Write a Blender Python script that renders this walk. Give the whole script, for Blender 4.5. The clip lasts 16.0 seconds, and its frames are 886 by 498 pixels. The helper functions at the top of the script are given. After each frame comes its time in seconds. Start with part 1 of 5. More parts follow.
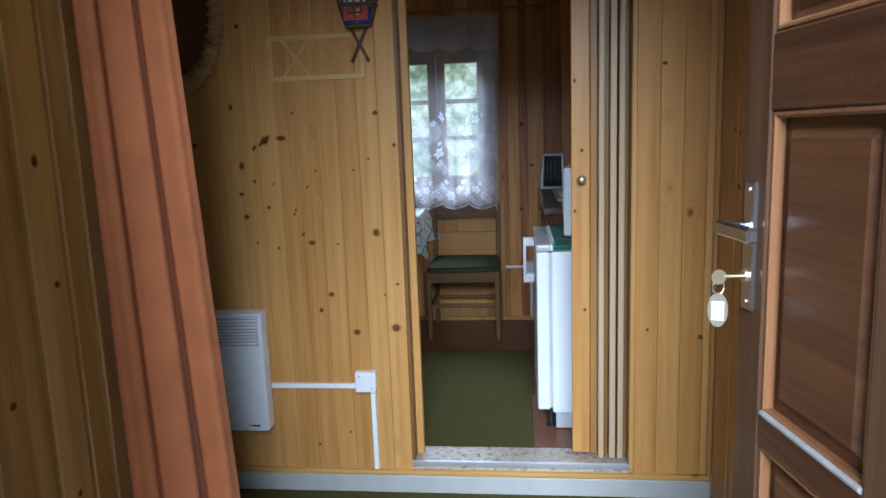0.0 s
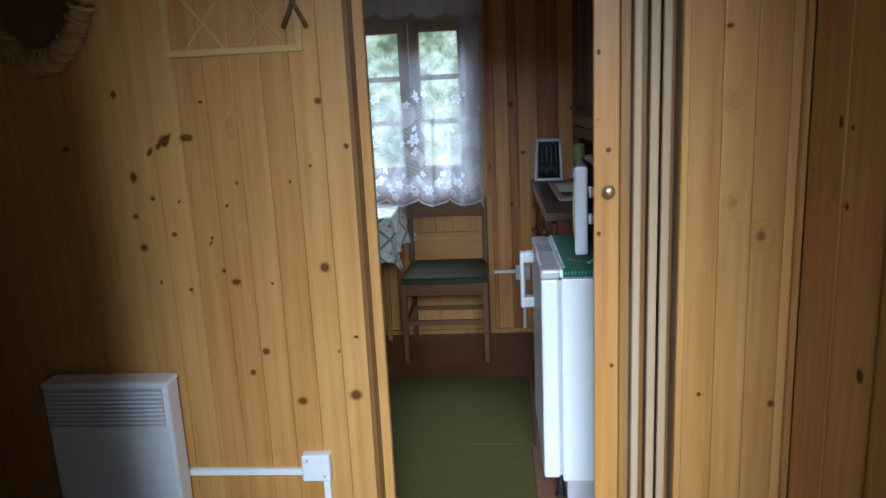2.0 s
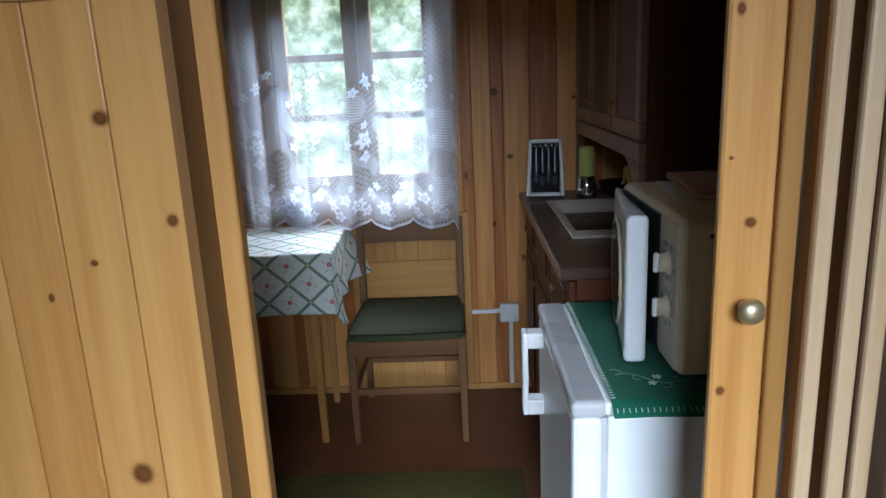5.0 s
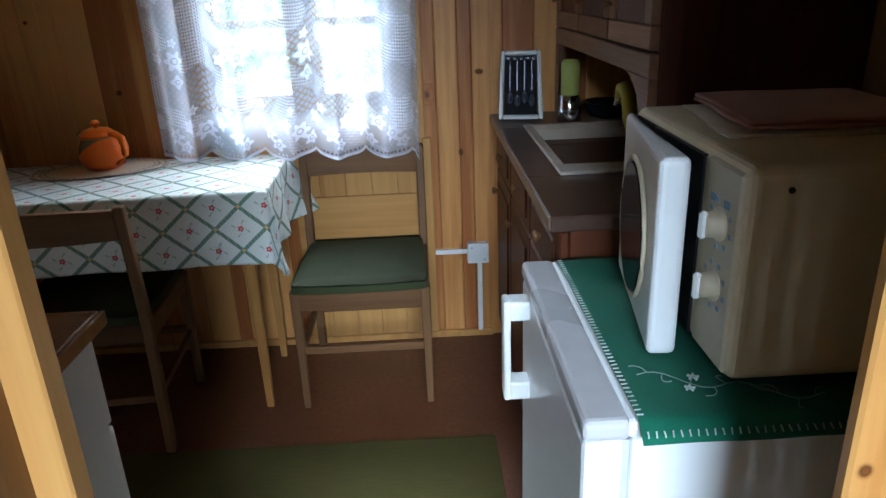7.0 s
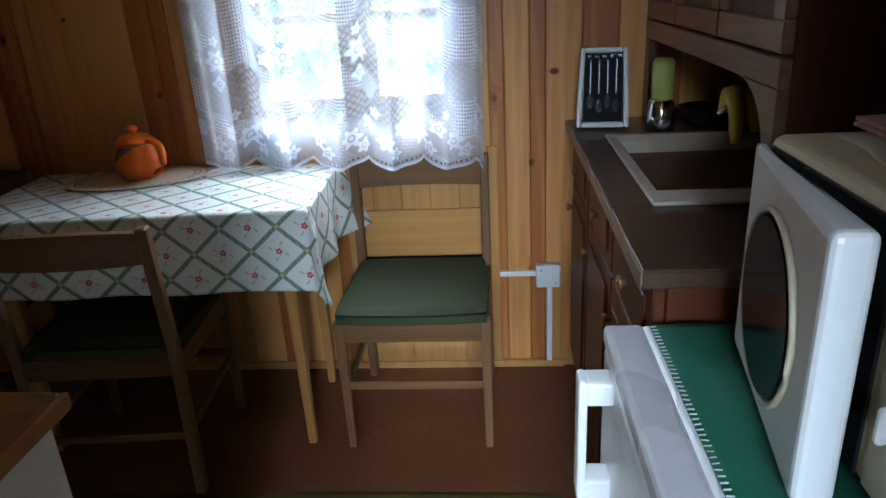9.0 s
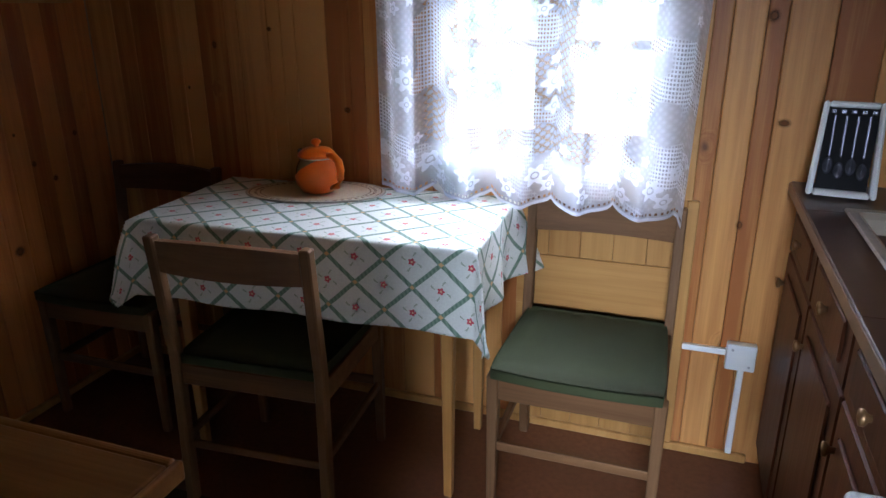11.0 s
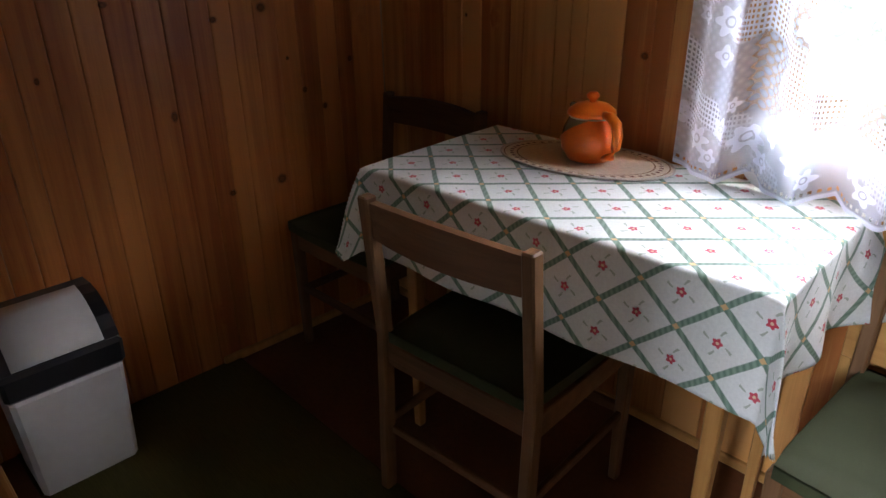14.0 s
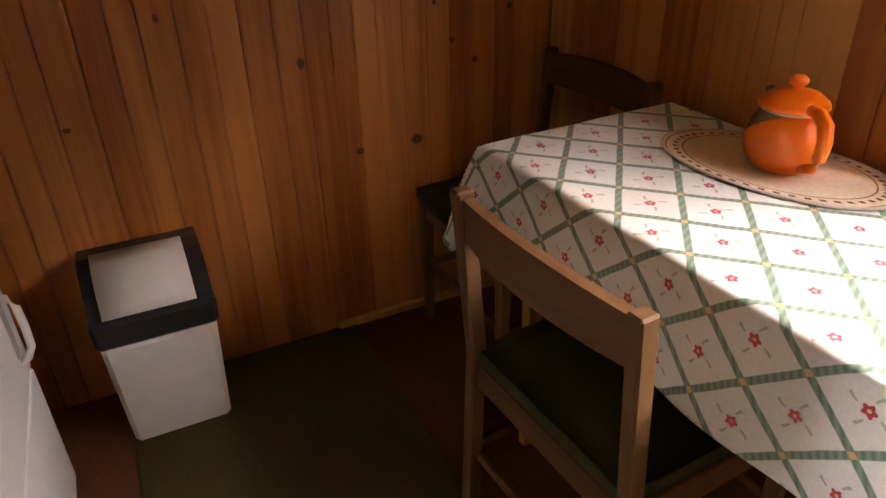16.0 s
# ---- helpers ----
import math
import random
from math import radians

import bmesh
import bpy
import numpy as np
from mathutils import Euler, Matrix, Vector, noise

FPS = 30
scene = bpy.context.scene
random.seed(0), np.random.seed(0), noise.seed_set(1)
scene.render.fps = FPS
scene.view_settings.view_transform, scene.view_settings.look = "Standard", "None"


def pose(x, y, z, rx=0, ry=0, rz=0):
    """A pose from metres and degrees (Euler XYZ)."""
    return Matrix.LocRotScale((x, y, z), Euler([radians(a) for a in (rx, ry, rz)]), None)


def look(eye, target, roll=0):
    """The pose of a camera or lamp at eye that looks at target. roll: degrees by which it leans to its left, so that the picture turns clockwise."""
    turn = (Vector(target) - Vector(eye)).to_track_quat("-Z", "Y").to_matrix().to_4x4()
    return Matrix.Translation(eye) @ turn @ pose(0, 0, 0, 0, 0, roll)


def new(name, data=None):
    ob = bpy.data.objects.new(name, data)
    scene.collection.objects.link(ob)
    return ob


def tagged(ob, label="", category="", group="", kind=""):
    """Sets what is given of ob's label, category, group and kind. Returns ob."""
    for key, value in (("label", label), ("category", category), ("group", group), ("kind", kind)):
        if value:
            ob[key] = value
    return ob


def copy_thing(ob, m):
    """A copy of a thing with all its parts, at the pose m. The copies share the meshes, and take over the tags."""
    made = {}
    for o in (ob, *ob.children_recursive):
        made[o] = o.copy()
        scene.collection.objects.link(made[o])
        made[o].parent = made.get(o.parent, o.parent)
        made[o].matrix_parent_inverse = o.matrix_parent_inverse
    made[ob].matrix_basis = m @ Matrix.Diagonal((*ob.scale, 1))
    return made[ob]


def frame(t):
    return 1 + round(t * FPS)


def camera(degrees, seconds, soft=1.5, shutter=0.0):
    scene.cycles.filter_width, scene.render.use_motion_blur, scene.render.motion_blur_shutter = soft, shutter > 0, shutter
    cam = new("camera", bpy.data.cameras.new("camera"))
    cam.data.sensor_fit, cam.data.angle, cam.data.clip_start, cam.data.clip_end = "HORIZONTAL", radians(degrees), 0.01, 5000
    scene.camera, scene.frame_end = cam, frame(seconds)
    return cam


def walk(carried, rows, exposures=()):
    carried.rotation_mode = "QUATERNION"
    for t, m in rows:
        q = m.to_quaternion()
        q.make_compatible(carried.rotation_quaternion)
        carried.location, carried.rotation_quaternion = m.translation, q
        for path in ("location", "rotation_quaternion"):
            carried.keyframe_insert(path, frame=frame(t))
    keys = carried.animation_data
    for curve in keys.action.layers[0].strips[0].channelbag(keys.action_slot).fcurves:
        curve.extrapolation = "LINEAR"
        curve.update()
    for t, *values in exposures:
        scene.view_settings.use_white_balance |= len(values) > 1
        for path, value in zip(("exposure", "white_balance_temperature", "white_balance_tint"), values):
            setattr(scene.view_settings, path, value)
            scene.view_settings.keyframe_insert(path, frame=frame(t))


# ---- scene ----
cam = camera(65.5, 16.0)
METRES, EYE, TILT, LEAN, TURN = 3.4, 1.24, 0.0, 0.0, 6.5
ROWS = [
    (0.0, 0.0, 0.0, 0.0, -0.34, -9.54, 2.04),
    (0.5, 0.0037, 0.0397, 0.0056, 0.09, -11.08, 1.77),
    (1.0, 0.001, 0.0791, 0.0099, -0.93, -11.8, 2.11),
    (1.5, -0.0, 0.1303, 0.0071, -1.82, -11.76, 2.44),
    (2.0, 0.0061, 0.2031, 0.016, -2.18, -11.86, 2.68),
    (2.5, 0.0105, 0.2512, 0.0279, -2.18, -12.49, 2.8),
    (3.0, 0.0105, 0.3065, 0.028, -2.31, -13.98, 2.19),
    (3.5, 0.0051, 0.3491, 0.0298, -2.74, -14.94, 1.66),
    (4.0, 0.0076, 0.3918, 0.0293, -3.76, -15.14, 2.01),
    (4.5, 0.0173, 0.4407, 0.0309, -4.66, -13.65, 2.37),
    (7.0, 0.0326, 0.5966, 0.0174, -8.52, -20.86, 2.21),
    (7.5, 0.0347, 0.6159, 0.0155, -10.53, -23.51, 2.26),
    (8.0, 0.0394, 0.6401, 0.0151, -10.0, -24.26, 2.56),
    (8.5, 0.0485, 0.6615, 0.0157, -6.7, -22.7, 3.14),
    (11.0, 0.0385, 0.7408, 0.0213, 12.88, -19.62, 0.29),
    (11.5, 0.0353, 0.749, 0.0216, 16.61, -19.54, 0.15),
    (12.0, 0.0318, 0.7671, 0.0203, 20.35, -19.48, 0.21),
    (12.5, 0.0265, 0.7926, 0.0194, 24.25, -19.56, 0.3),
    (13.0, 0.0219, 0.8254, 0.0172, 30.02, -21.24, 0.1),
    (13.5, 0.0232, 0.8537, 0.0161, 34.86, -23.25, 0.43),
    (14.0, 0.015, 0.8775, 0.0135, 39.55, -25.18, 0.68),
    (14.5, 0.0031, 0.9029, 0.0114, 42.54, -26.4, 0.29),
    (15.0, -0.0082, 0.9344, 0.0106, 46.84, -27.27, 0.58),
    (15.5, -0.0151, 0.9541, 0.0089, 51.35, -28.38, 0.85),
    (16.0, -0.018, 0.9779, 0.0071, 57.31, -29.8, 1.23),
]
walk(cam, [(t, pose(0, 0, EYE, TILT, LEAN, TURN) @ pose(METRES * x, METRES * y, METRES * z, 90 + pitch, roll, yaw)) for t, x, y, z, yaw, pitch, roll in ROWS],
     exposures=[(0.0, 0.0, 5700, 12), (3.0, 0.05, 5800, 12), (4.5, 0.2, 5900, 12), (6.8, 0.85, 5750, 8), (8.7, 0.85, 5750, 8), (10.8, 1.12, 5850, 16), (13.0, 1.22, 6400, 22), (15.0, 1.65, 7050, 26), (16.0, 2.2, 8600, 33)])

# ---- world and light ----
world = bpy.data.worlds.new("world")
scene.world = world
world.use_nodes = True
wn = world.node_tree.nodes
sky = wn.new("ShaderNodeTexSky")
sky.sky_type, sky.sun_disc = "NISHITA", False
sky.sun_elevation, sky.sun_rotation = radians(58), radians(270)
wn["Background"].inputs["Strength"].default_value = 0.12
world.node_tree.links.new(sky.outputs[0], wn["Background"].inputs["Color"])
sun = new("sun", bpy.data.lights.new("sun", "SUN"))
sun.data.energy, sun.data.angle, sun.data.color = 1.2, radians(10), (1, 0.95, 0.87)
sun.matrix_world = look((-6, 0, 9.6), (0, 0, 0))
# sky light that falls in through the open entrance
porch = new("entrance_daylight", bpy.data.lights.new("entrance_daylight", "AREA"))
porch.data.shape, porch.data.size, porch.data.size_y, porch.data.energy, porch.data.color = "RECTANGLE", 2.6, 2.0, 850.0, (0.78, 0.90, 1.0)
porch.matrix_world = look((0.05, -3.2, 3.35), (0.0, 2.3, 0.75))

# sky light from above the trees that falls through the window
sill = new("window_daylight", bpy.data.lights.new("window_daylight", "AREA"))
sill.data.shape, sill.data.size, sill.data.size_y, sill.data.energy, sill.data.color = "RECTANGLE", 6.0, 1.8, 1350.0, (0.84, 0.92, 1.0)
sill.matrix_world = look((0.4, 6.4, 3.7), (-0.45, 4.3, 1.0))

# ---- helpers for building ----
def thing(name, at, label, category, group="", kind="", rz=0.0):
    ob = new(name)
    ob.empty_display_size = 0.05
    ob.matrix_basis = pose(at[0], at[1], at[2], 0, 0, rz)
    return tagged(ob, label, category, group, kind)

def base_of(ob):
    m = Matrix.Identity(4)
    while ob is not None:
        m = ob.matrix_basis @ m
        ob = ob.parent
    return m

def part(name, bm, material, parent=None, label="", local=False, smooth=False):
    """One mesh under a thing or a part; bm in world metres, or in the thing's own when local."""
    me = bpy.data.meshes.new(name)
    bm.normal_update()
    bm.to_mesh(me)
    bm.free()
    if parent is not None and not local:
        me.transform(base_of(parent).inverted())
    me.materials.append(material)
    if smooth:
        for p in me.polygons:
            p.use_smooth = True
    ob = new(name, me)
    ob.parent = parent
    return tagged(ob, label)

def solid(name, bm, material, label="", category="", kind="structure", smooth=False):
    return tagged(part(name, bm, material, None, label, smooth=smooth), "", category, "", kind)

def box(x0, x1, y0, y1, z0, z1, bevel=0.0, bm=None, seg=1):
    b = bmesh.new()
    bmesh.ops.create_cube(b, size=1, matrix=Matrix.LocRotScale(((x0 + x1) / 2, (y0 + y1) / 2, (z0 + z1) / 2), None, (x1 - x0, y1 - y0, z1 - z0)))
    if bevel:
        bmesh.ops.bevel(b, geom=b.edges[:], offset=bevel, segments=seg, affect="EDGES", profile=0.5)
    if bm is None:
        return b
    return merge(bm, b)

def merge(bm, b, m=None):
    if m is not None:
        b.transform(m)
    tmp = bpy.data.meshes.new("tmp")
    b.to_mesh(tmp)
    b.free()
    bm.from_mesh(tmp)
    bpy.data.meshes.remove(tmp)
    return bm

def tube(points, radius, n=8, bm=None, closed=False, taper=None):
    """A round bar along points."""
    bm = bm if bm is not None else bmesh.new()
    pts = [Vector(p) for p in points]
    rings = []
    for i, p in enumerate(pts):
        a = pts[i - 1] if (i or closed) else p
        b = pts[(i + 1) % len(pts)] if (i < len(pts) - 1 or closed) else p
        d = (b - a).normalized()
        side = d.orthogonal().normalized() if abs(d.z) > 0.95 else d.cross(Vector((0, 0, 1))).normalized()
        up = side.cross(d)
        r = radius if taper is None else taper[i]
        rings.append([bm.verts.new(p + r * (math.cos(k * math.tau / n) * side + math.sin(k * math.tau / n) * up)) for k in range(n)])
    for i in range(len(rings) - (0 if closed else 1)):
        a, b = rings[i], rings[(i + 1) % len(rings)]
        for k in range(n):
            bm.faces.new((a[k], a[(k + 1) % n], b[(k + 1) % n], b[k]))
    if not closed:
        bm.faces.new(rings[0][::-1])
        bm.faces.new(rings[-1])
    bmesh.ops.recalc_face_normals(bm, faces=bm.faces[:])
    return bm

def lathe(profile, n=32, m=None, bm=None):
    """Turns (radius, height) pairs about z."""
    b = bmesh.new()
    rings = [[b.verts.new((max(r, 1e-4) * math.cos(k * math.tau / n), max(r, 1e-4) * math.sin(k * math.tau / n), z)) for k in range(n)] for r, z in profile]
    for a, c in zip(rings, rings[1:]):
        for k in range(n):
            b.faces.new((a[k], a[(k + 1) % n], c[(k + 1) % n], c[k]))
    b.faces.new(rings[0][::-1])
    b.faces.new(rings[-1])
    bmesh.ops.recalc_face_normals(b, faces=b.faces[:])
    if m is not None:
        b.transform(m)
    return b if bm is None else merge(bm, b)

def taper_box(x0, x1, y0, y1, z0, z1, kx, ky, bevel=0.0):
    """A box whose foot is kx, ky of its head."""
    b = box(x0, x1, y0, y1, z0, z1, bevel)
    cx, cy = (x0 + x1) / 2, (y0 + y1) / 2
    for v in b.verts:
        f = (v.co.z - z0) / (z1 - z0)
        v.co.x = cx + (v.co.x - cx) * (kx + (1 - kx) * f)
        v.co.y = cy + (v.co.y - cy) * (ky + (1 - ky) * f)
    return b

# ---- materials ----
class Nodes:
    def __init__(self, name):
        self.mat = bpy.data.materials.new(name)
        self.mat.use_nodes = True
        self.tree = self.mat.node_tree
        self.bsdf = self.tree.nodes["Principled BSDF"]
        self.out = self.tree.nodes["Material Output"]
    def add(self, kind, **values):
        n = self.tree.nodes.new("ShaderNode" + kind)
        for k, v in values.items():
            n.inputs[k.replace("_", " ")].default_value = v
        return n
    def link(self, a, b):
        self.tree.links.new(a, b)
    def math(self, op, a, b=0.0, c=0.0):
        n = self.tree.nodes.new("ShaderNodeMath")
        n.operation = op
        for i, v in enumerate((a, b, c)):
            if isinstance(v, (int, float)):
                n.inputs[i].default_value = v
            else:
                self.link(v, n.inputs[i])
        return n.outputs[0]
    def mix(self, f, a, b, blend="MIX"):
        n = self.tree.nodes.new("ShaderNodeMix")
        n.data_type, n.blend_type = "RGBA", blend
        for i, v in ((0, f), (6, a), (7, b)):
            if isinstance(v, (int, float)):
                n.inputs[i].default_value = v
            elif isinstance(v, tuple):
                n.inputs[i].default_value = (*v, 1)
            else:
                self.link(v, n.inputs[i])
        return n.outputs[2]
    def ramp(self, f, *stops):
        n = self.tree.nodes.new("ShaderNodeValToRGB")
        e = n.color_ramp.elements
        while len(e) < len(stops):
            e.new(0.5)
        for el, (p, c) in zip(e, stops):
            el.position, el.color = p, (*c, 1) if isinstance(c, tuple) else (c, c, c, 1)
        self.link(f, n.inputs[0])
        return n.outputs[0]
    def noise(self, vec, scale, detail=3.0, rough=0.5):
        n = self.add("TexNoise", Scale=scale, Detail=detail, Roughness=rough)
        if vec is not None:
            self.link(vec, n.inputs["Vector"])
        return n.outputs[0]
    def scaled(self, vec, s):
        n = self.tree.nodes.new("ShaderNodeVectorMath")
        n.operation = "MULTIPLY"
        n.inputs[1].default_value = s
        self.link(vec, n.inputs[0])
        return n.outputs[0]
    def coord(self, which="Object"):
        return self.tree.nodes.new("ShaderNodeTexCoord").outputs[which]
    def bump(self, height, strength=0.2, distance=0.002):
        n = self.add("Bump", Strength=strength, Distance=distance)
        self.link(height, n.inputs["Height"])
        self.link(n.outputs[0], self.bsdf.inputs["Normal"])
    def finish(self, colour=None, rough=0.5, metal=0.0, **more):
        b = self.bsdf.inputs
        for key, v in (("Base Color", colour), ("Roughness", rough), ("Metallic", metal)):
            if v is None:
                continue
            if isinstance(v, (int, float)):
                b[key].default_value = v
            elif isinstance(v, tuple):
                b[key].default_value = (*v, 1)
            else:
                self.link(v, b[key])
        for k, v in more.items():
            b[k.replace("_", " ")].default_value = v
        return self.mat

def wood(name, light, dark, axis=2, knots=0.5, rough=0.42, vary=0.5, grain=1.0, coat=0.08, spec=0.3):
    """Varnished timber with grain along an axis, knots, and each board of its own tone."""
    n = Nodes(name)
    info = n.tree.nodes.new("ShaderNodeObjectInfo")
    shift = n.tree.nodes.new("ShaderNodeVectorMath")
    shift.operation = "MULTIPLY_ADD"
    shift.inputs[1].default_value = (7.3, 5.1, 9.7)
    n.link(info.outputs["Random"], shift.inputs[0])
    n.link(n.coord(), shift.inputs[2])
    p = shift.outputs[0]
    long = [38.0 * grain] * 3
    long[axis] = 1.6 * grain
    fine = [230.0] * 3
    fine[axis] = 6.0
    v = n.tree.nodes.new("ShaderNodeTexVoronoi")
    v.inputs["Scale"].default_value = 7.0
    v.inputs["Randomness"].default_value = 1.0
    squash = [1.0] * 3
    squash[axis] = 0.75
    n.link(n.scaled(p, squash), v.inputs["Vector"])
    dist = n.math("ADD", v.outputs["Distance"], n.math("MULTIPLY", n.noise(p, 60.0), 0.05))
    sep = n.tree.nodes.new("ShaderNodeSeparateColor")
    n.link(v.outputs["Color"], sep.inputs[0])
    chosen = n.math("GREATER_THAN", sep.outputs[0], 1 - knots * 0.45)
    near = n.math("MULTIPLY", n.ramp(dist, (0.06, 1.0), (0.13, 0.0)), chosen)
    halo = n.math("MULTIPLY", n.ramp(dist, (0.08, 1.0), (0.30, 0.0)), chosen)
    warp = n.tree.nodes.new("ShaderNodeVectorMath")
    warp.operation = "ADD"
    n.link(n.scaled(p, long), warp.inputs[0])
    n.link(n.math("MULTIPLY", halo, 2.2), warp.inputs[1])
    g = n.noise(warp.outputs[0], 1.0, 4.0, 0.55)
    f = n.noise(n.scaled(p, fine), 1.0, 2.0)
    tone = n.math("MULTIPLY_ADD", n.math("SUBTRACT", info.outputs["Random"], 0.5), vary, n.math("MULTIPLY_ADD", g, 1.5, -0.3))
    tone = n.math("ADD", tone, n.math("MULTIPLY", n.math("SUBTRACT", f, 0.5), 0.4))
    col = n.ramp(tone, (0.1, light), (0.95, dark))
    deep = tuple(c * 0.28 for c in dark)
    col = n.mix(n.math("MULTIPLY", halo, 0.35), col, dark)
    col = n.mix(n.math("MULTIPLY", near, 0.9), col, deep)
    blot = n.noise(n.coord(), 2.3, 2.0)
    col = n.mix(n.math("MULTIPLY", n.math("SUBTRACT", blot, 0.35), 0.35), col, tuple(c * 0.75 for c in dark))
    n.bump(n.math("ADD", n.math("MULTIPLY", g, 0.4), f), 0.18, 0.0008)
    return n.finish(col, n.math("MULTIPLY_ADD", f, 0.2, rough - 0.1), 0.0, Coat_Weight=coat, Coat_Roughness=0.25, Specular_IOR_Level=spec)

def plain(name, colour, rough=0.5, metal=0.0, spread=0.06, scale=30.0, bump=0.05, **more):
    """One coloured surface with faint mottling and relief."""
    n = Nodes(name)
    a = n.noise(n.coord(), scale, 4.0)
    b = n.noise(n.coord(), scale * 0.12, 2.0)
    f = n.math("ADD", n.math("MULTIPLY", a, 0.5), n.math("MULTIPLY", b, 0.5))
    lo, hi = tuple(c * (1 - spread * 2) for c in colour), tuple(min(1, c * (1 + spread)) for c in colour)
    n.bump(a, bump, 0.001)
    return n.finish(n.ramp(f, (0.3, lo), (0.7, hi)), n.math("MULTIPLY_ADD", b, 0.15, rough - 0.07), metal, **more)

def cloth(name, colour, thread=900.0, spread=0.12, rough=0.9, sheen=0.2):
    n = Nodes(name)
    w = n.tree.nodes.new("ShaderNodeTexWave")
    w.inputs["Scale"].default_value, w.inputs["Distortion"].default_value = thread / 20, 1.5
    n.link(n.coord(), w.inputs["Vector"])
    big = n.noise(n.coord(), 9.0, 3.0)
    fine = n.noise(n.coord(), 420.0, 2.0)
    f = n.math("ADD", n.math("MULTIPLY", big, 0.5), n.math("MULTIPLY", fine, 0.5))
    n.bump(n.math("MULTIPLY_ADD", w.outputs[1], 0.25, fine), 0.2, 0.0005)
    return n.finish(n.ramp(f, (0.3, tuple(c * (1 - 2 * spread) for c in colour)), (0.7, tuple(c * (1 + spread) for c in colour))), rough, 0.0, Sheen_Weight=sheen)

PINE = wood("varnished_pine", (0.605, 0.326, 0.101), (0.43, 0.187, 0.046), knots=0.12, vary=0.5)
PINE_FLAT = wood("varnished_pine_trim", (0.56, 0.32, 0.09), (0.38, 0.18, 0.04), axis=0, knots=0.2)
PINE_FLAT_Y = wood("varnished_pine_rail", (0.56, 0.30, 0.09), (0.36, 0.16, 0.04), axis=1, knots=0.2)
PINE_DARK = wood("aged_pine", (0.60, 0.225, 0.058), (0.32, 0.090, 0.021), knots=0.3, vary=0.8)
PINE_MIX = wood("mixed_pine", (0.68, 0.335, 0.105), (0.36, 0.120, 0.032), knots=0.3, vary=1.1)
PINE_PALE = wood("pale_pine", (0.52, 0.275, 0.086), (0.37, 0.165, 0.045), axis=0, knots=0.3)
PINE_KNOTTY = wood("knotty_pine_casing", (0.60, 0.33, 0.085), (0.27, 0.118, 0.030), knots=0.55, vary=0.5, grain=0.7)
PINE_LEG = wood("pine_leg", (0.51, 0.27, 0.083), (0.35, 0.155, 0.042), knots=0.0)
# dark brown that carries the shade of the doorway reveal
REVEAL = wood("shaded_brown_wood", (0.26, 0.125, 0.036), (0.16, 0.070, 0.019), knots=0.0)
DOOR_BROWN = wood("brown_door_varnish", (0.165, 0.066, 0.027), (0.062, 0.024, 0.011), axis=0, knots=0.45, rough=0.4, coat=0.3)
DOOR_STILE = wood("brown_stile_varnish", (0.150, 0.072, 0.036), (0.075, 0.033, 0.016), axis=2, knots=0.15, rough=0.4, coat=0.3)
WALNUT = wood("red_brown_cabinet", (0.105, 0.031, 0.012), (0.048, 0.013, 0.006), axis=2, knots=0.0, rough=0.45, coat=0.06, spec=0.2)
WORKTOP = plain("dark_worktop", (0.072, 0.036, 0.023), 0.32, spread=0.14, scale=45, bump=0.03, Coat_Weight=0.3, Coat_Roughness=0.25)
CHAIR_WOOD = wood("walnut_chair", (0.20, 0.105, 0.048), (0.10, 0.047, 0.020), axis=2, knots=0.0, rough=0.5, coat=0.0, spec=0.2)
CHAIR_RAIL = wood("walnut_chair_rail", (0.18, 0.088, 0.038), (0.085, 0.038, 0.015), axis=0, knots=0.0, rough=0.5, coat=0.0, spec=0.2)
OAKTOP = wood("honey_worktop", (0.42, 0.20, 0.065), (0.24, 0.10, 0.03), axis=0, knots=0.1)
WHITE = plain("white_enamel", (0.80, 0.82, 0.83), 0.32, spread=0.02, bump=0.03)
WHITE_PLASTIC = plain("white_plastic", (0.78, 0.79, 0.78), 0.45, spread=0.03)
GREY_PLASTIC = plain("grey_trim", (0.45, 0.45, 0.46), 0.4)
BEIGE = plain("yellowed_enamel", (0.72, 0.61, 0.41), 0.42, spread=0.04)
PANEL_GREY = plain("control_panel_grey", (0.57, 0.50, 0.36), 0.45, spread=0.03)
BLACK = plain("black_plastic", (0.016, 0.016, 0.018), 0.3)
BLUE_INK = plain("blue_print", (0.22, 0.33, 0.46), 0.5)
STEEL = plain("brushed_steel", (0.55, 0.56, 0.58), 0.3, 1.0)
CHROME = plain("chrome", (0.75, 0.75, 0.76), 0.12, 1.0)
BRASS = plain("aged_brass", (0.62, 0.52, 0.32), 0.35, 0.85)
KNOB = plain("dull_brass", (0.24, 0.13, 0.055), 0.4, 0.6)
DARKGLASS = plain("dark_glass", (0.010, 0.010, 0.014), 0.16, spread=0.0, bump=0.0, Specular_IOR_Level=0.12)
SEAT = cloth("green_seat_cloth", (0.036, 0.044, 0.013), sheen=0.0)
CURTAIN = cloth("terracotta_curtain", (0.44, 0.138, 0.046), sheen=0.05)
TOWEL = cloth("salmon_cloth", (0.50, 0.24, 0.19))
TOWEL_PALE = cloth("cream_cloth", (0.58, 0.52, 0.42))
GREENMAT = cloth("green_felt", (0.004, 0.125, 0.068), thread=1500, sheen=0.03)
THREAD = cloth("white_thread", (0.46, 0.54, 0.50))
SINK = plain("beige_sink", (0.36, 0.29, 0.22), 0.35)
ORANGE = plain("orange_plastic", (0.90, 0.17, 0.008), 0.3, spread=0.02)
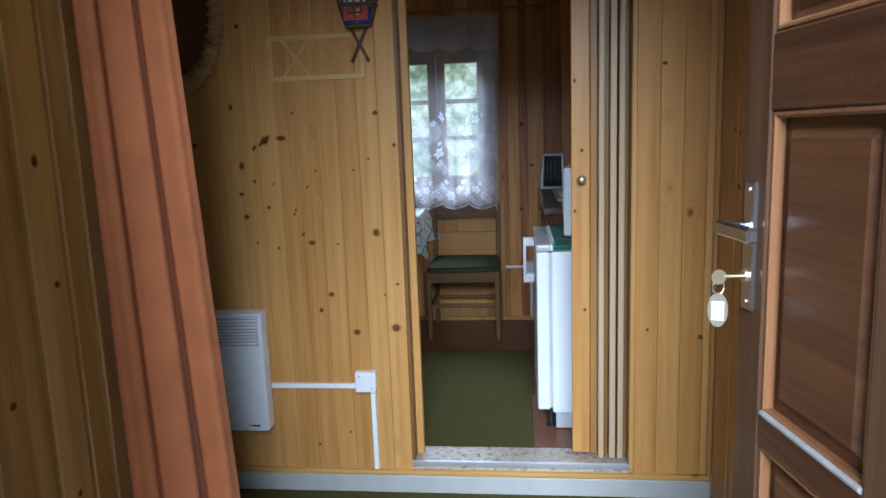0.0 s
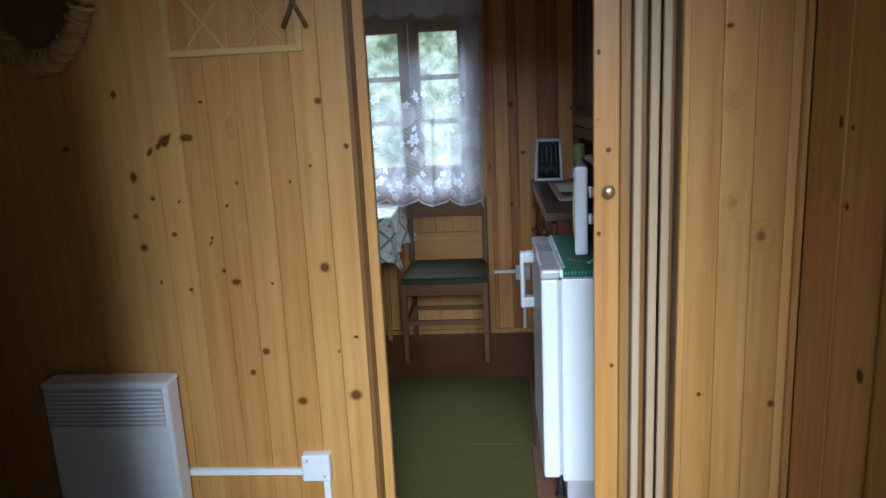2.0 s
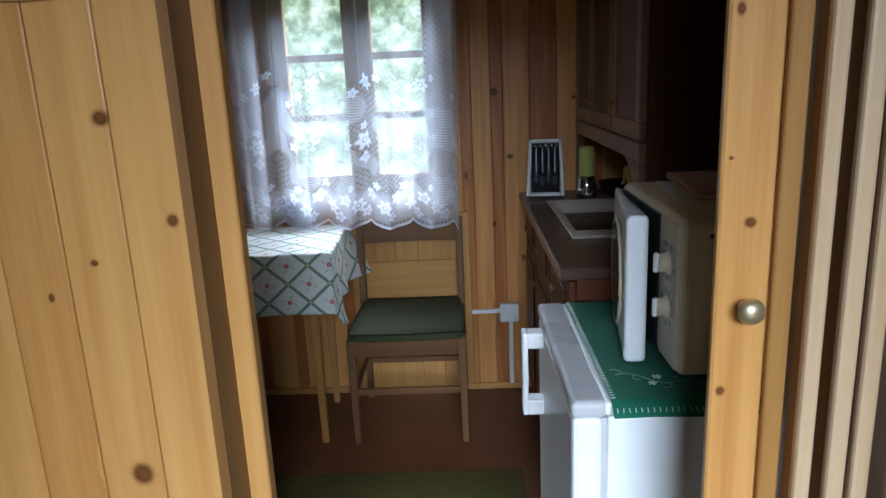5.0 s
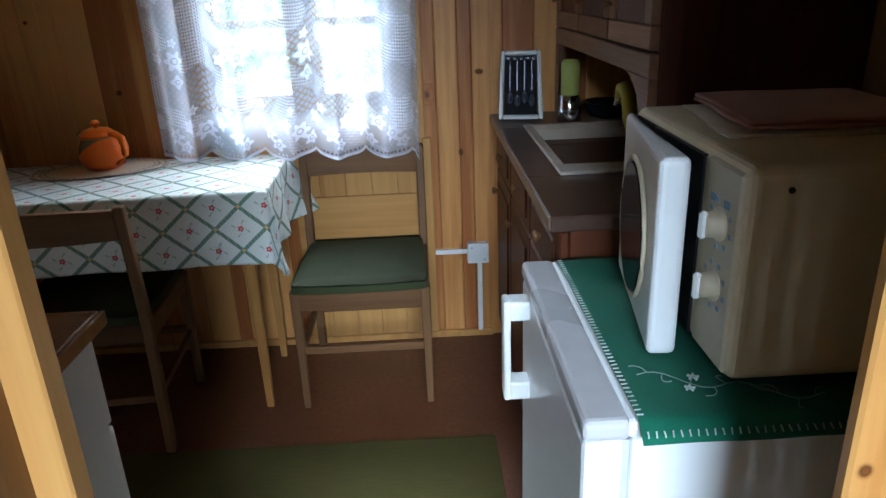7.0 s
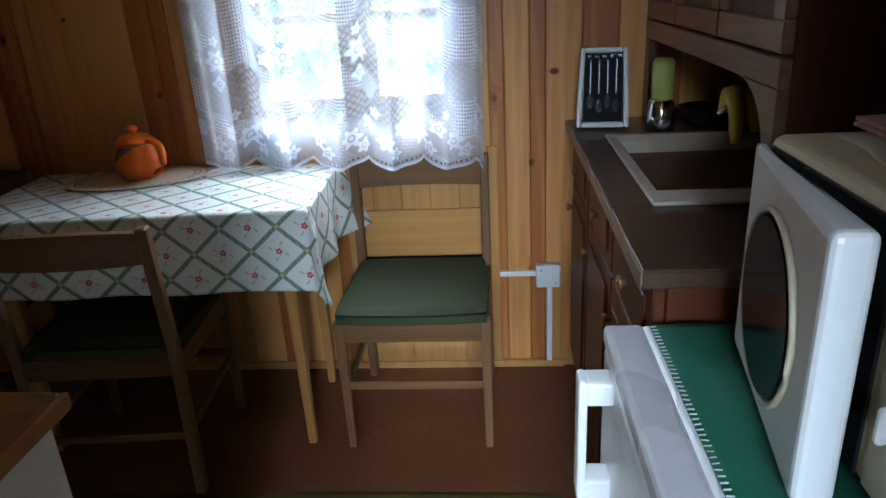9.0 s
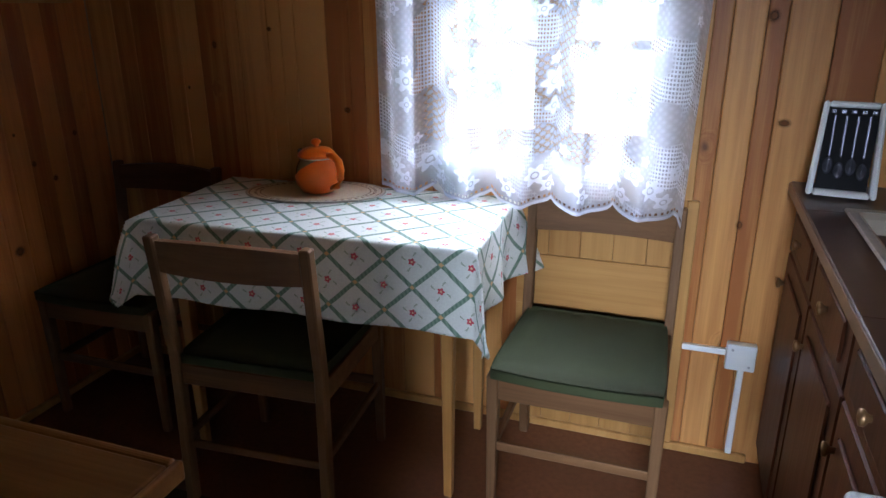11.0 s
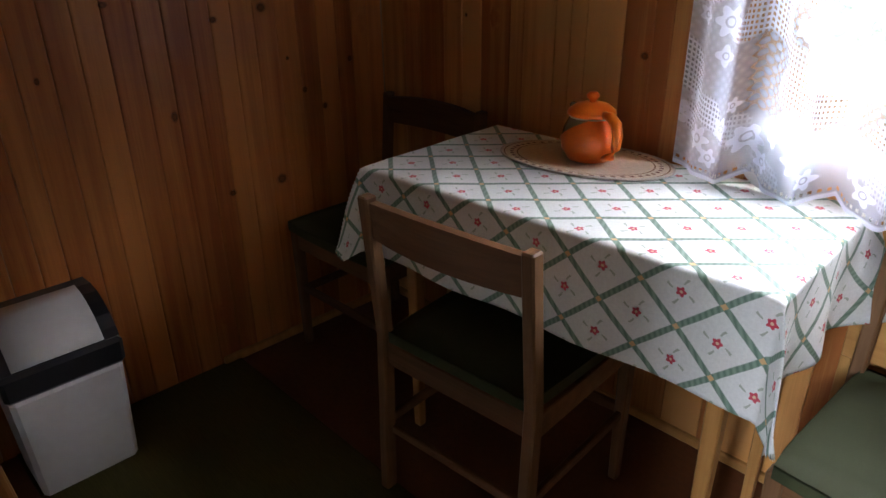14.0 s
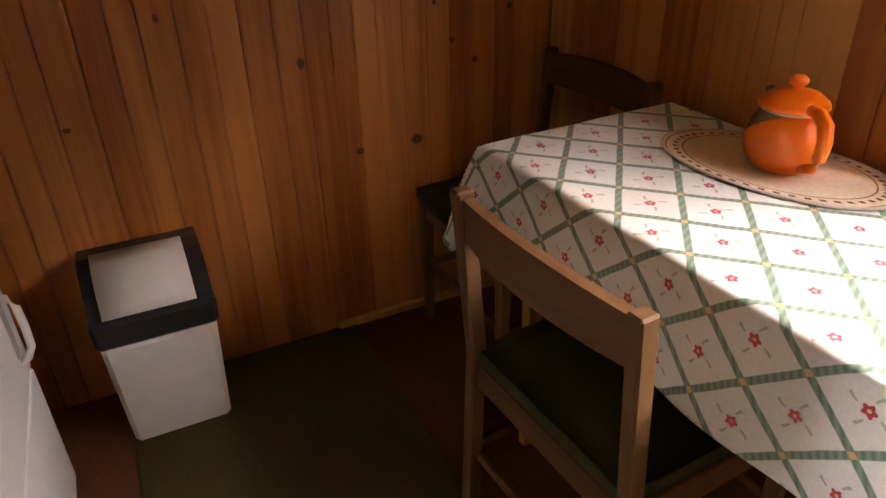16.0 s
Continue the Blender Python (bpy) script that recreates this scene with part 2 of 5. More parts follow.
YELLOW = plain("yellow_rubber", (0.62, 0.50, 0.05), 0.5)
LIME = plain("yellow_green_plastic", (0.45, 0.48, 0.12), 0.45)
PLINTH = plain("grey_plinth", (0.42, 0.41, 0.38), 0.6, spread=0.08, scale=14)
CERAMIC = plain("white_ceramic", (0.78, 0.78, 0.76), 0.2)
WALLPLAIN = plain("beige_board", (0.40, 0.30, 0.20), 0.6, spread=0.08)
WICKER = wood("wicker", (0.50, 0.33, 0.15), (0.30, 0.17, 0.06), axis=0, knots=0.0, rough=0.6)
TWIG = plain("brown_twig", (0.16, 0.08, 0.035), 0.6, spread=0.15)
ROOFING = plain("ceiling_board", (0.62, 0.38, 0.17), 0.5, spread=0.1)

def lino():
    n = Nodes("red_brown_lino")
    a = n.noise(n.coord(), 3.0, 4.0)
    b = n.noise(n.coord(), 60.0, 3.0)
    col = n.mix(n.ramp(b, (0.35, 0.0), (0.65, 0.5)), n.ramp(a, (0.3, (0.125, 0.042, 0.017)), (0.7, (0.185, 0.066, 0.027))), (0.10, 0.036, 0.016))
    n.bump(b, 0.05, 0.001)
    return n.finish(col, n.math("MULTIPLY_ADD", b, 0.25, 0.3))
LINO = lino()

def carpet():
    n = Nodes("olive_ribbed_carpet")
    p = n.coord()
    rib = n.noise(n.scaled(p, (14.0, 420.0, 1.0)), 1.0, 2.0)
    loop = n.noise(n.scaled(p, (300.0, 300.0, 1.0)), 1.0, 2.0)
    dirt = n.noise(p, 5.0, 4.0)
    f = n.math("ADD", n.math("MULTIPLY", rib, 0.6), n.math("MULTIPLY", loop, 0.4))
    col = n.ramp(f, (0.3, (0.050, 0.044, 0.013)), (0.7, (0.104, 0.089, 0.026)))
    col = n.mix(n.math("MULTIPLY", dirt, 0.45), col, (0.068, 0.052, 0.014))
    n.bump(f, 0.6, 0.003)
    return n.finish(col, 0.95, 0.0, Specular_IOR_Level=0.15)
CARPET = carpet()

def marble():
    n = Nodes("marbled_threshold")
    a = n.noise(n.coord(), 26.0, 6.0, 0.65)
    b = n.noise(n.coord(), 80.0, 4.0)
    col = n.mix(n.ramp(b, (0.5, 0.0), (0.7, 0.6)), n.ramp(a, (0.35, (0.15, 0.08, 0.05)), (0.5, (0.42, 0.36, 0.28)), (0.65, (0.24, 0.14, 0.09))), (0.5, 0.47, 0.42))
    return n.finish(col, 0.35)
MARBLE = marble()

def glass():
    n = Nodes("window_glass")
    t = n.add("BsdfTransparent", Color=(0.96, 0.98, 0.97, 1))
    g = n.add("BsdfGlossy", Roughness=0.02)
    m = n.add("MixShader")
    fr = n.add("Fresnel", IOR=1.45)
    n.link(fr.outputs[0], m.inputs[0])
    n.link(t.outputs[0], m.inputs[1])
    n.link(g.outputs[0], m.inputs[2])
    n.link(m.outputs[0], n.out.inputs["Surface"])
    return n.mat
GLASS = glass()

def milk_glass():
    n = Nodes("fogged_glass")
    t = n.add("BsdfTransparent", Color=(0.95, 0.95, 0.93, 1))
    d = n.add("BsdfPrincipled", Roughness=0.15)
    d.inputs["Base Color"].default_value = (0.62, 0.52, 0.42, 1)
    m = n.add("MixShader", Fac=0.45)
    n.link(t.outputs[0], m.inputs[1])
    n.link(d.outputs[0], m.inputs[2])
    n.link(m.outputs[0], n.out.inputs["Surface"])
    return n.mat
MILK = milk_glass()

def foliage_far():
    """Backdrop of trees beyond the window; it glows, with daylight put into its emission colours."""
    n = Nodes("far_trees")
    p = n.coord()
    a = n.noise(p, 1.1, 6.0, 0.7)
    b = n.noise(p, 5.0, 5.0, 0.7)
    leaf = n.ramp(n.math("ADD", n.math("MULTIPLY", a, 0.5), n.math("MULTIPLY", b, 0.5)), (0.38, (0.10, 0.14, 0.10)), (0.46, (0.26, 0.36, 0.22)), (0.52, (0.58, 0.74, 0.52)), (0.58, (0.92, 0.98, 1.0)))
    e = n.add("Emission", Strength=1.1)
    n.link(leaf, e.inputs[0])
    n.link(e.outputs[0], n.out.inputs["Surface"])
    return n.mat
FAR = foliage_far()

def lace():
    """White net with woven flowers, denser towards the scalloped hem. UV in metres, v from the hem up."""
    n = Nodes("white_lace")
    sep = n.tree.nodes.new("ShaderNodeSeparateXYZ")
    uv = n.coord("UV")
    n.link(uv, sep.inputs[0])
    u, v = sep.outputs[0], sep.outputs[1]
    net = n.math("MULTIPLY", n.math("PINGPONG", n.math("MULTIPLY", n.math("ADD", u, v), 90.0), 1.0), n.math("PINGPONG", n.math("MULTIPLY", n.math("SUBTRACT", u, v), 90.0), 1.0))
    def flower(pu, du, vc, size, petals):
        x = n.math("MULTIPLY", n.math("SUBTRACT", n.math("FRACT", n.math("DIVIDE", n.math("ADD", u, du), pu)), 0.5), pu)
        y = n.math("SUBTRACT", v, vc)
        r = n.math("SQRT", n.math("ADD", n.math("MULTIPLY", x, x), n.math("MULTIPLY", y, y)))
        a = n.math("ARCTAN2", y, x)
        edge = n.math("MULTIPLY_ADD", n.math("COSINE", n.math("MULTIPLY", a, petals)), size * 0.22, size)
        inside = n.math("LESS_THAN", r, edge)
        line = n.math("LESS_THAN", n.math("ABSOLUTE", n.math("SUBTRACT", r, n.math("MULTIPLY", edge, 0.93))), size * 0.09)
        heart = n.math("LESS_THAN", n.math("ABSOLUTE", n.math("SUBTRACT", r, size * 0.30)), size * 0.07)
        return n.math("MULTIPLY", inside, n.math("SUBTRACT", 1.0, n.math("MULTIPLY", n.math("MAXIMUM", line, heart), 0.45)))
    def union(parts):
        out = parts[0]
        for q in parts[1:]:
            out = n.math("MAXIMUM", out, q)
        return out
    sprigs = union([flower(0.235, 0.00, 0.560, 0.027, 6.0), flower(0.235, 0.055, 0.530, 0.019, 5.0), flower(0.235, 0.185, 0.590, 0.015, 5.0), flower(0.235, 0.10, 0.50, 0.014, 5.0)])
    pots = union([flower(0.235, 0.02, 0.335, 0.033, 6.0), flower(0.235, 0.02, 0.392, 0.015, 5.0), flower(0.235, 0.088, 0.335, 0.019, 5.0), flower(0.235, 0.02, 0.268, 0.022, 4.0)])
    low = union([flower(0.118, 0.0, 0.085, 0.030, 6.0), flower(0.118, 0.059, 0.120, 0.025, 5.0), flower(0.118, 0.03, 0.165, 0.016, 5.0), flower(0.118, 0.085, 0.050, 0.022, 5.0)])
    bloom = n.math("MAXIMUM", n.math("MAXIMUM", sprigs, pots), low)
    # open net patches between the motifs
    cell = n.math("MULTIPLY", n.math("GREATER_THAN", n.math("PINGPONG", n.math("MULTIPLY", u, 300.0), 1.0), 0.45), n.math("GREATER_THAN", n.math("PINGPONG", n.math("MULTIPLY_ADD", u, 60.0, n.math("MULTIPLY", v, 190.0)), 1.0), 0.45))
    patch = n.math("MULTIPLY", n.ramp(n.noise(uv, 7.0, 1.0), (0.50, 0.0), (0.54, 1.0)), n.ramp(v, (0.50, 1.0), (0.56, 0.0)))
    band = n.ramp(v, (0.52, 1.0), (0.64, 0.0))
    edge = n.ramp(v, (0.010, 1.0), (0.014, 0.0))
    dots = n.math("MULTIPLY", n.math("LESS_THAN", n.math("ABSOLUTE", n.math("SUBTRACT", v, 0.018)), 0.0035), n.math("GREATER_THAN", n.math("PINGPONG", n.math("MULTIPLY", u, 160.0), 1.0), 0.55))
    dens = n.math("MULTIPLY_ADD", net, 0.12, n.math("MULTIPLY_ADD", band, 0.13, 0.12))
    dens = n.math("MULTIPLY_ADD", n.math("MULTIPLY", n.math("SUBTRACT", 1.0, cell), patch), 0.30, dens)
    dens = n.math("SUBTRACT", dens, n.math("MULTIPLY", n.math("MULTIPLY", cell, patch), 0.22))
    sides = n.math("MAXIMUM", n.ramp(u, (0.10, 1.0), (0.17, 0.0)), n.ramp(u, (0.80, 0.0), (0.90, 1.0)))
    dens = n.math("MULTIPLY_ADD", sides, 0.30, dens)
    dens = n.math("MAXIMUM", dens, n.math("MULTIPLY", bloom, 0.86))
    dens = n.math("MAXIMUM", dens, n.math("MULTIPLY", n.ramp(v, (0.12, 1.0), (0.19, 0.0)), 0.42))
    dens = n.math("MAXIMUM", dens, n.math("MULTIPLY", edge, 0.9))
    dens = n.math("MULTIPLY", dens, n.math("SUBTRACT", 1.0, n.math("MULTIPLY", dots, 0.8)))
    top = n.ramp(v, (0.955, 0.0), (0.985, 0.6))
    dens = n.math("MAXIMUM", dens, top)
    d = n.add("BsdfDiffuse", Color=(0.86, 0.90, 1.0, 1))
    t = n.add("BsdfTranslucent", Color=(0.80, 0.87, 1.0, 1))
    both = n.add("MixShader", Fac=0.6)
    n.link(d.outputs[0], both.inputs[1])
    n.link(t.outputs[0], both.inputs[2])
    clear = n.add("BsdfTransparent")
    m = n.add("MixShader")
    n.link(dens, m.inputs[0])
    n.link(clear.outputs[0], m.inputs[1])
    n.link(both.outputs[0], m.inputs[2])
    n.link(m.outputs[0], n.out.inputs["Surface"])
    return n.mat
LACE = lace()

def lattice():
    """Oilcloth with a slanting green trellis and a red flower in each diamond. UV in metres."""
    n = Nodes("trellis_tablecloth")
    sep = n.tree.nodes.new("ShaderNodeSeparateXYZ")
    uv = n.coord("UV")
    n.link(uv, sep.inputs[0])
    u = n.math("DIVIDE", n.math("ADD", sep.outputs[0], n.math("MULTIPLY", n.math("SUBTRACT", n.noise(uv, 30.0), 0.5), 0.004)), 0.149)
    v = n.math("DIVIDE", sep.outputs[1], 0.134)
    a, b = n.math("ADD", u, v), n.math("SUBTRACT", u, v)
    da = n.math("ABSOLUTE", n.math("SUBTRACT", n.math("FRACT", a), 0.5))
    db = n.math("ABSOLUTE", n.math("SUBTRACT", n.math("FRACT", b), 0.5))
    line = n.math("MAXIMUM", da, db)
    band = n.ramp(line, (0.436, 0.0), (0.450, 1.0))
    stripe = n.math("PINGPONG", n.math("MULTIPLY", n.math("ADD", sep.outputs[0], n.math("MULTIPLY", sep.outputs[1], 0.4)), 160.0), 1.0)
    green = n.ramp(stripe, (0.2, (0.13, 0.22, 0.155)), (0.8, (0.22, 0.34, 0.25)))
    # the flower: five petals round the middle of each diamond
    cu = n.math("SUBTRACT", n.math("FRACT", a), 0.5)
    cv = n.math("SUBTRACT", n.math("FRACT", b), 0.5)
    x = n.math("MULTIPLY", n.math("ADD", cu, cv), 0.0745)
    y = n.math("MULTIPLY", n.math("SUBTRACT", cu, cv), 0.067)
    r = n.math("SQRT", n.math("ADD", n.math("MULTIPLY", x, x), n.math("MULTIPLY", y, y)))
    ang = n.math("ARCTAN2", y, x)
    petal = n.math("MULTIPLY_ADD", n.math("COSINE", n.math("MULTIPLY", ang, 5.0)), 0.0017, 0.0082)
    red = n.math("LESS_THAN", r, petal)
    eye = n.math("LESS_THAN", r, 0.0028)
    leafr = n.math("MULTIPLY", n.math("LESS_THAN", n.math("ABSOLUTE", n.math("SUBTRACT", r, 0.0215)), 0.0065), n.math("GREATER_THAN", n.math("COSINE", n.math("MULTIPLY_ADD", ang, 4.0, n.math("MULTIPLY", r, 60.0))), 0.93))
    knot = n.math("MULTIPLY", n.math("GREATER_THAN", da, 0.452), n.math("GREATER_THAN", db, 0.452))
    ground = n.ramp(n.noise(uv, 160.0, 3.0), (0.3, (0.72, 0.74, 0.70)), (0.7, (0.80, 0.82, 0.78)))
    col = n.mix(leafr, ground, (0.42, 0.48, 0.38))
    col = n.mix(red, col, (0.58, 0.06, 0.09))
    col = n.mix(eye, col, (0.75, 0.55, 0.35))
    col = n.mix(band, col, green)
    col = n.mix(knot, col, (0.70, 0.45, 0.20))
    n.bump(n.noise(uv, 700.0, 2.0), 0.08, 0.0006)
    return n.finish(col, 0.45)
LATTICE = lattice()

def placemat_mat():
    n = Nodes("woven_placemat")
    sep = n.tree.nodes.new("ShaderNodeSeparateXYZ")
    p = n.coord()
    n.link(p, sep.inputs[0])
    x, y = n.math("DIVIDE", sep.outputs[0], 0.215), n.math("DIVIDE", sep.outputs[1], 0.135)
    r = n.math("SQRT", n.math("ADD", n.math("MULTIPLY", x, x), n.math("MULTIPLY", y, y)))
    ang = n.math("ARCTAN2", y, x)
    dots = n.math("GREATER_THAN", n.math("COSINE", n.math("MULTIPLY", ang, 46.0)), 0.1)
    ring = n.math("MULTIPLY", n.math("LESS_THAN", n.math("ABSOLUTE", n.math("SUBTRACT", r, 0.86)), 0.022), dots)
    thin = n.math("LESS_THAN", n.math("ABSOLUTE", n.math("SUBTRACT", r, 0.79)), 0.008)
    rim = n.math("LESS_THAN", n.math("ABSOLUTE", n.math("SUBTRACT", r, 0.95)), 0.008)
    weave = n.noise(n.scaled(p, (90.0, 260.0, 1.0)), 1.0, 2.0)
    col = n.ramp(weave, (0.3, (0.62, 0.51, 0.35)), (0.7, (0.76, 0.67, 0.50)))
    col = n.mix(n.math("MAXIMUM", thin, rim), col, (0.26, 0.14, 0.07))
    col = n.mix(ring, col, (0.17, 0.05, 0.03))
    n.bump(weave, 0.5, 0.001)
    return n.finish(col, 0.8)
PLACEMAT = placemat_mat()

# ---- structure ----
HALL = -0.073          # hall floor level; kitchen floor is 0
DW0, DW1 = 2.365, 2.49  # wall between hall and kitchen
TOP = 2.18
rng = random.Random(7)

solid("ground", box(-40, 40, -40, 45, -0.5, -0.35), plain("grass_ground", (0.07, 0.09, 0.03), 0.95, spread=0.3, scale=4), "grassy ground around the cabin", "ground")
solid("floor_hall", box(-2.3, 0.76, 0.30, DW0 + 0.02, HALL - 0.2, HALL - 0.006), LINO, "brown floor under the hall carpet", "floor")
tagged(solid("carpet_hall", box(-2.24, 0.64, 0.46, DW0 - 0.001, HALL - 0.006, HALL, 0.002), CARPET, "olive green ribbed carpet on the hall floor", "carpet", kind="thing"), kind="thing")
solid("porch_floor", box(-1.6, 1.6, -2.2, 0.30, HALL - 0.25, HALL - 0.03), plain("porch_concrete", (0.42, 0.40, 0.36), 0.9, spread=0.15), "grey concrete porch in front of the entrance", "floor")
solid("floor_kitchen", box(-2.24, 0.9, DW1 - 0.02, 4.56, -0.2, 0.0), LINO, "worn red-brown lino on the kitchen floor", "floor")

solid("ceiling_kitchen", box(-2.3, 0.95, DW0, 4.6, TOP, TOP + 0.06), ROOFING, "boarded wooden ceiling", "ceiling")
solid("ceiling_hall", box(-2.3, 0.95, 0.3, DW0, TOP, TOP + 0.06), ROOFING, "boarded wooden ceiling", "ceiling")

# wall between hall and kitchen, with the opening
OL, OR, OT = -0.408, 0.372, 2.03
bm = box(-2.3, OL, DW0 + 0.014, DW1, HALL - 0.1, TOP)
box(OR, 0.9, DW0 + 0.014, DW1, HALL - 0.1, TOP, bm=bm)
box(OL, OR, DW0 + 0.014, DW1, OT, TOP, bm=bm)
box(OL, OR, DW0 + 0.014, DW1, HALL - 0.1, -0.004, bm=bm)
wall_door = solid("wall_door", bm, WALLPLAIN, "varnished pine board wall between hall and kitchen", "wall")

# outer window wall with its hole
WY = 4.47
WX0, WX1, WZ0, WZ1 = -0.91, -0.152, 0.86, 1.78
bm = box(-2.3, WX0, WY + 0.014, WY + 0.13, -0.1, TOP)
box(WX1, 0.95, WY + 0.014, WY + 0.13, -0.1, TOP, bm=bm)
box(WX0, WX1, WY + 0.014, WY + 0.13, -0.1, WZ0, bm=bm)
box(WX0, WX1, WY + 0.014, WY + 0.13, WZ1, TOP, bm=bm)
wall_window = solid("wall_window", bm, WALLPLAIN, "pine board wall with the kitchen window", "wall")
LX = -2.14
wall_left = solid("wall_left", box(LX - 0.1, LX - 0.014, DW1 - 0.01, WY + 0.02, -0.1, TOP), WALLPLAIN, "narrow pine boards on the kitchen wall beside the table", "wall")
wall_right = solid("wall_right", box(0.80, 0.9, DW1, WY + 0.02, -0.1, TOP), WALLPLAIN, "plain beige board behind the kitchen units", "wall")
HX = 0.655
wall_hall_right = solid("wall_hall_right", box(HX + 0.014, HX + 0.1, 0.3, DW0 + 0.014, HALL - 0.1, TOP), WALLPLAIN, "varnished pine boards beside the open entrance door", "wall")
PX = -0.77
bm = box(PX - 0.09, PX, 0.42, 1.27, HALL - 0.1, TOP)
box(PX - 0.09, PX, 1.27, DW0, 2.0, TOP, bm=bm)
wall_partition = solid("wall_partition", bm, WALLPLAIN, "pine partition that ends at a curtained opening", "wall")
solid("wall_room_left", box(-2.3, -2.2, 0.3, DW0, HALL - 0.1, TOP), WALLPLAIN, "plain board wall of the room behind the curtain", "wall")
bm = box(-2.3, -0.42, 0.30, 0.42, HALL - 0.1, TOP)
box(0.53, 0.9, 0.30, 0.42, HALL - 0.1, TOP, bm=bm)
box(-0.42, 0.53, 0.30, 0.42, 2.0, TOP, bm=bm)
solid("wall_entrance", bm, WALLPLAIN, "board wall with the entrance doorway", "wall")

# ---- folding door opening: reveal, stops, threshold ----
# the reveal lies in shade, which its dark colour supplies
solid("door_reveal", box(OL - 0.004, OL + 0.008, DW0 - 0.003, DW0 + 0.058, 0.045, OT), REVEAL, "doorway reveal with its shade in the dark colour", "trim")
solid("door_stop", box(OL, OL + 0.034, DW0 + 0.058, DW0 + 0.082, 0.045, OT, 0.002), PINE, "pale pine stop of the doorway", "trim")
solid("door_head", box(OL - 0.02, OR + 0.02, DW0 - 0.006, DW1, OT, OT + 0.06, 0.003), PINE_FLAT, "pine head of the doorway", "trim")
solid("door_casing", box(OR, OR + 0.018, DW0 - 0.010, DW0 + 0.10, 0.03, OT, 0.003), PINE, "pine edge strip of the doorway", "trim")
solid("threshold", box(OL, OR, DW0 - 0.002, DW1 - 0.005, -0.004, 0.046, 0.003), MARBLE, "marbled brown threshold with worn edges", "threshold")
solid("threshold_strip", box(OL - 0.003, OR + 0.003, DW0 - 0.012, DW0 - 0.001, 0.030, 0.049, 0.002), plain("aluminium_strip", (0.75, 0.76, 0.78), 0.35, 0.7), "pale metal strip along the threshold", "trim")
solid("plinth", box(-2.2, HX - 0.001, DW0 - 0.022, DW0 + 0.012, HALL, -0.006, 0.003), PLINTH, "grey skirting under the pine boards", "baseboard")
solid("plinth_moulding", box(-2.2, HX - 0.001, DW0 - 0.020, DW0 + 0.012, -0.006, 0.012, 0.004), PINE_FLAT, "narrow pine moulding above the grey skirting", "trim")

# ---- window ----
win = thing("window_1", ((WX0 + WX1) / 2, WY + 0.03, WZ0), "brown wooden casement window with small panes", "window", kind="structure")
WIN = wood("window_timber", (0.34, 0.20, 0.09), (0.20, 0.11, 0.05), knots=0.0)
gy = WY + 0.045
for x0, x1, z0, z1 in ((WX0, WX0 + 0.05, WZ0, WZ1), (WX1 - 0.05, WX1, WZ0, WZ1), (WX0 + 0.05, WX1 - 0.05, WZ0, WZ0 + 0.055), (WX0 + 0.05, WX1 - 0.05, WZ1 - 0.055, WZ1)):
    part("window_frame", box(x0, x1, WY + 0.005, WY + 0.10, z0, z1, 0.003), WIN, win)
for x0, x1 in ((WX0 + 0.05, -0.520), (-0.516, WX1 - 0.05)):
    bm = bmesh.new()
    for a, b, c, d in ((x0, x0 + 0.055, 0.915, 1.725), (x1 - 0.055, x1, 0.915, 1.725), (x0 + 0.055, x1 - 0.055, 0.915, 0.965), (x0 + 0.055, x1 - 0.055, 1.675, 1.725)):
        box(a, b, gy - 0.02, gy + 0.02, c, d, 0.003, bm=bm)
    sash = part("sash", bm, WIN, win)
    for zc in (1.205, 1.44):
        part("glazing_bar", box(x0 + 0.055, x1 - 0.055, gy - 0.014, gy + 0.014, zc - 0.014, zc + 0.014, 0.002), WIN, sash)
    for z0, z1 in ((0.965, 1.191), (1.219, 1.426), (1.454, 1.675)):
        pane = part("pane", box(x0 + 0.055, x1 - 0.055, gy - 0.002, gy + 0.002, z0, z1), GLASS, sash)
        pane.visible_shadow = False
casing = thing("window_casing", (-0.51, WY, 0.8), "light pine casing round the window", "trim", kind="structure")
for x0, x1, z0, z1 in ((WX1, WX1 + 0.035, 0.80, 1.84), (WX0 - 0.035, WX0, 0.80, 1.84), (WX0, WX1, 1.78, 1.84), (WX0, WX1, 0.80, 0.86)):
    part("casing_board", box(x0, x1, WY - 0.014, WY + 0.02, z0, z1, 0.002), PINE_LEG, casing)
# flat glowing sheet that stands in for the daylit trees
back = solid("backdrop", box(-9, 9, 9.0, 9.05, -0.5, 7.5), FAR, "glowing backdrop of bright green trees beyond the window", "backdrop", "structure")

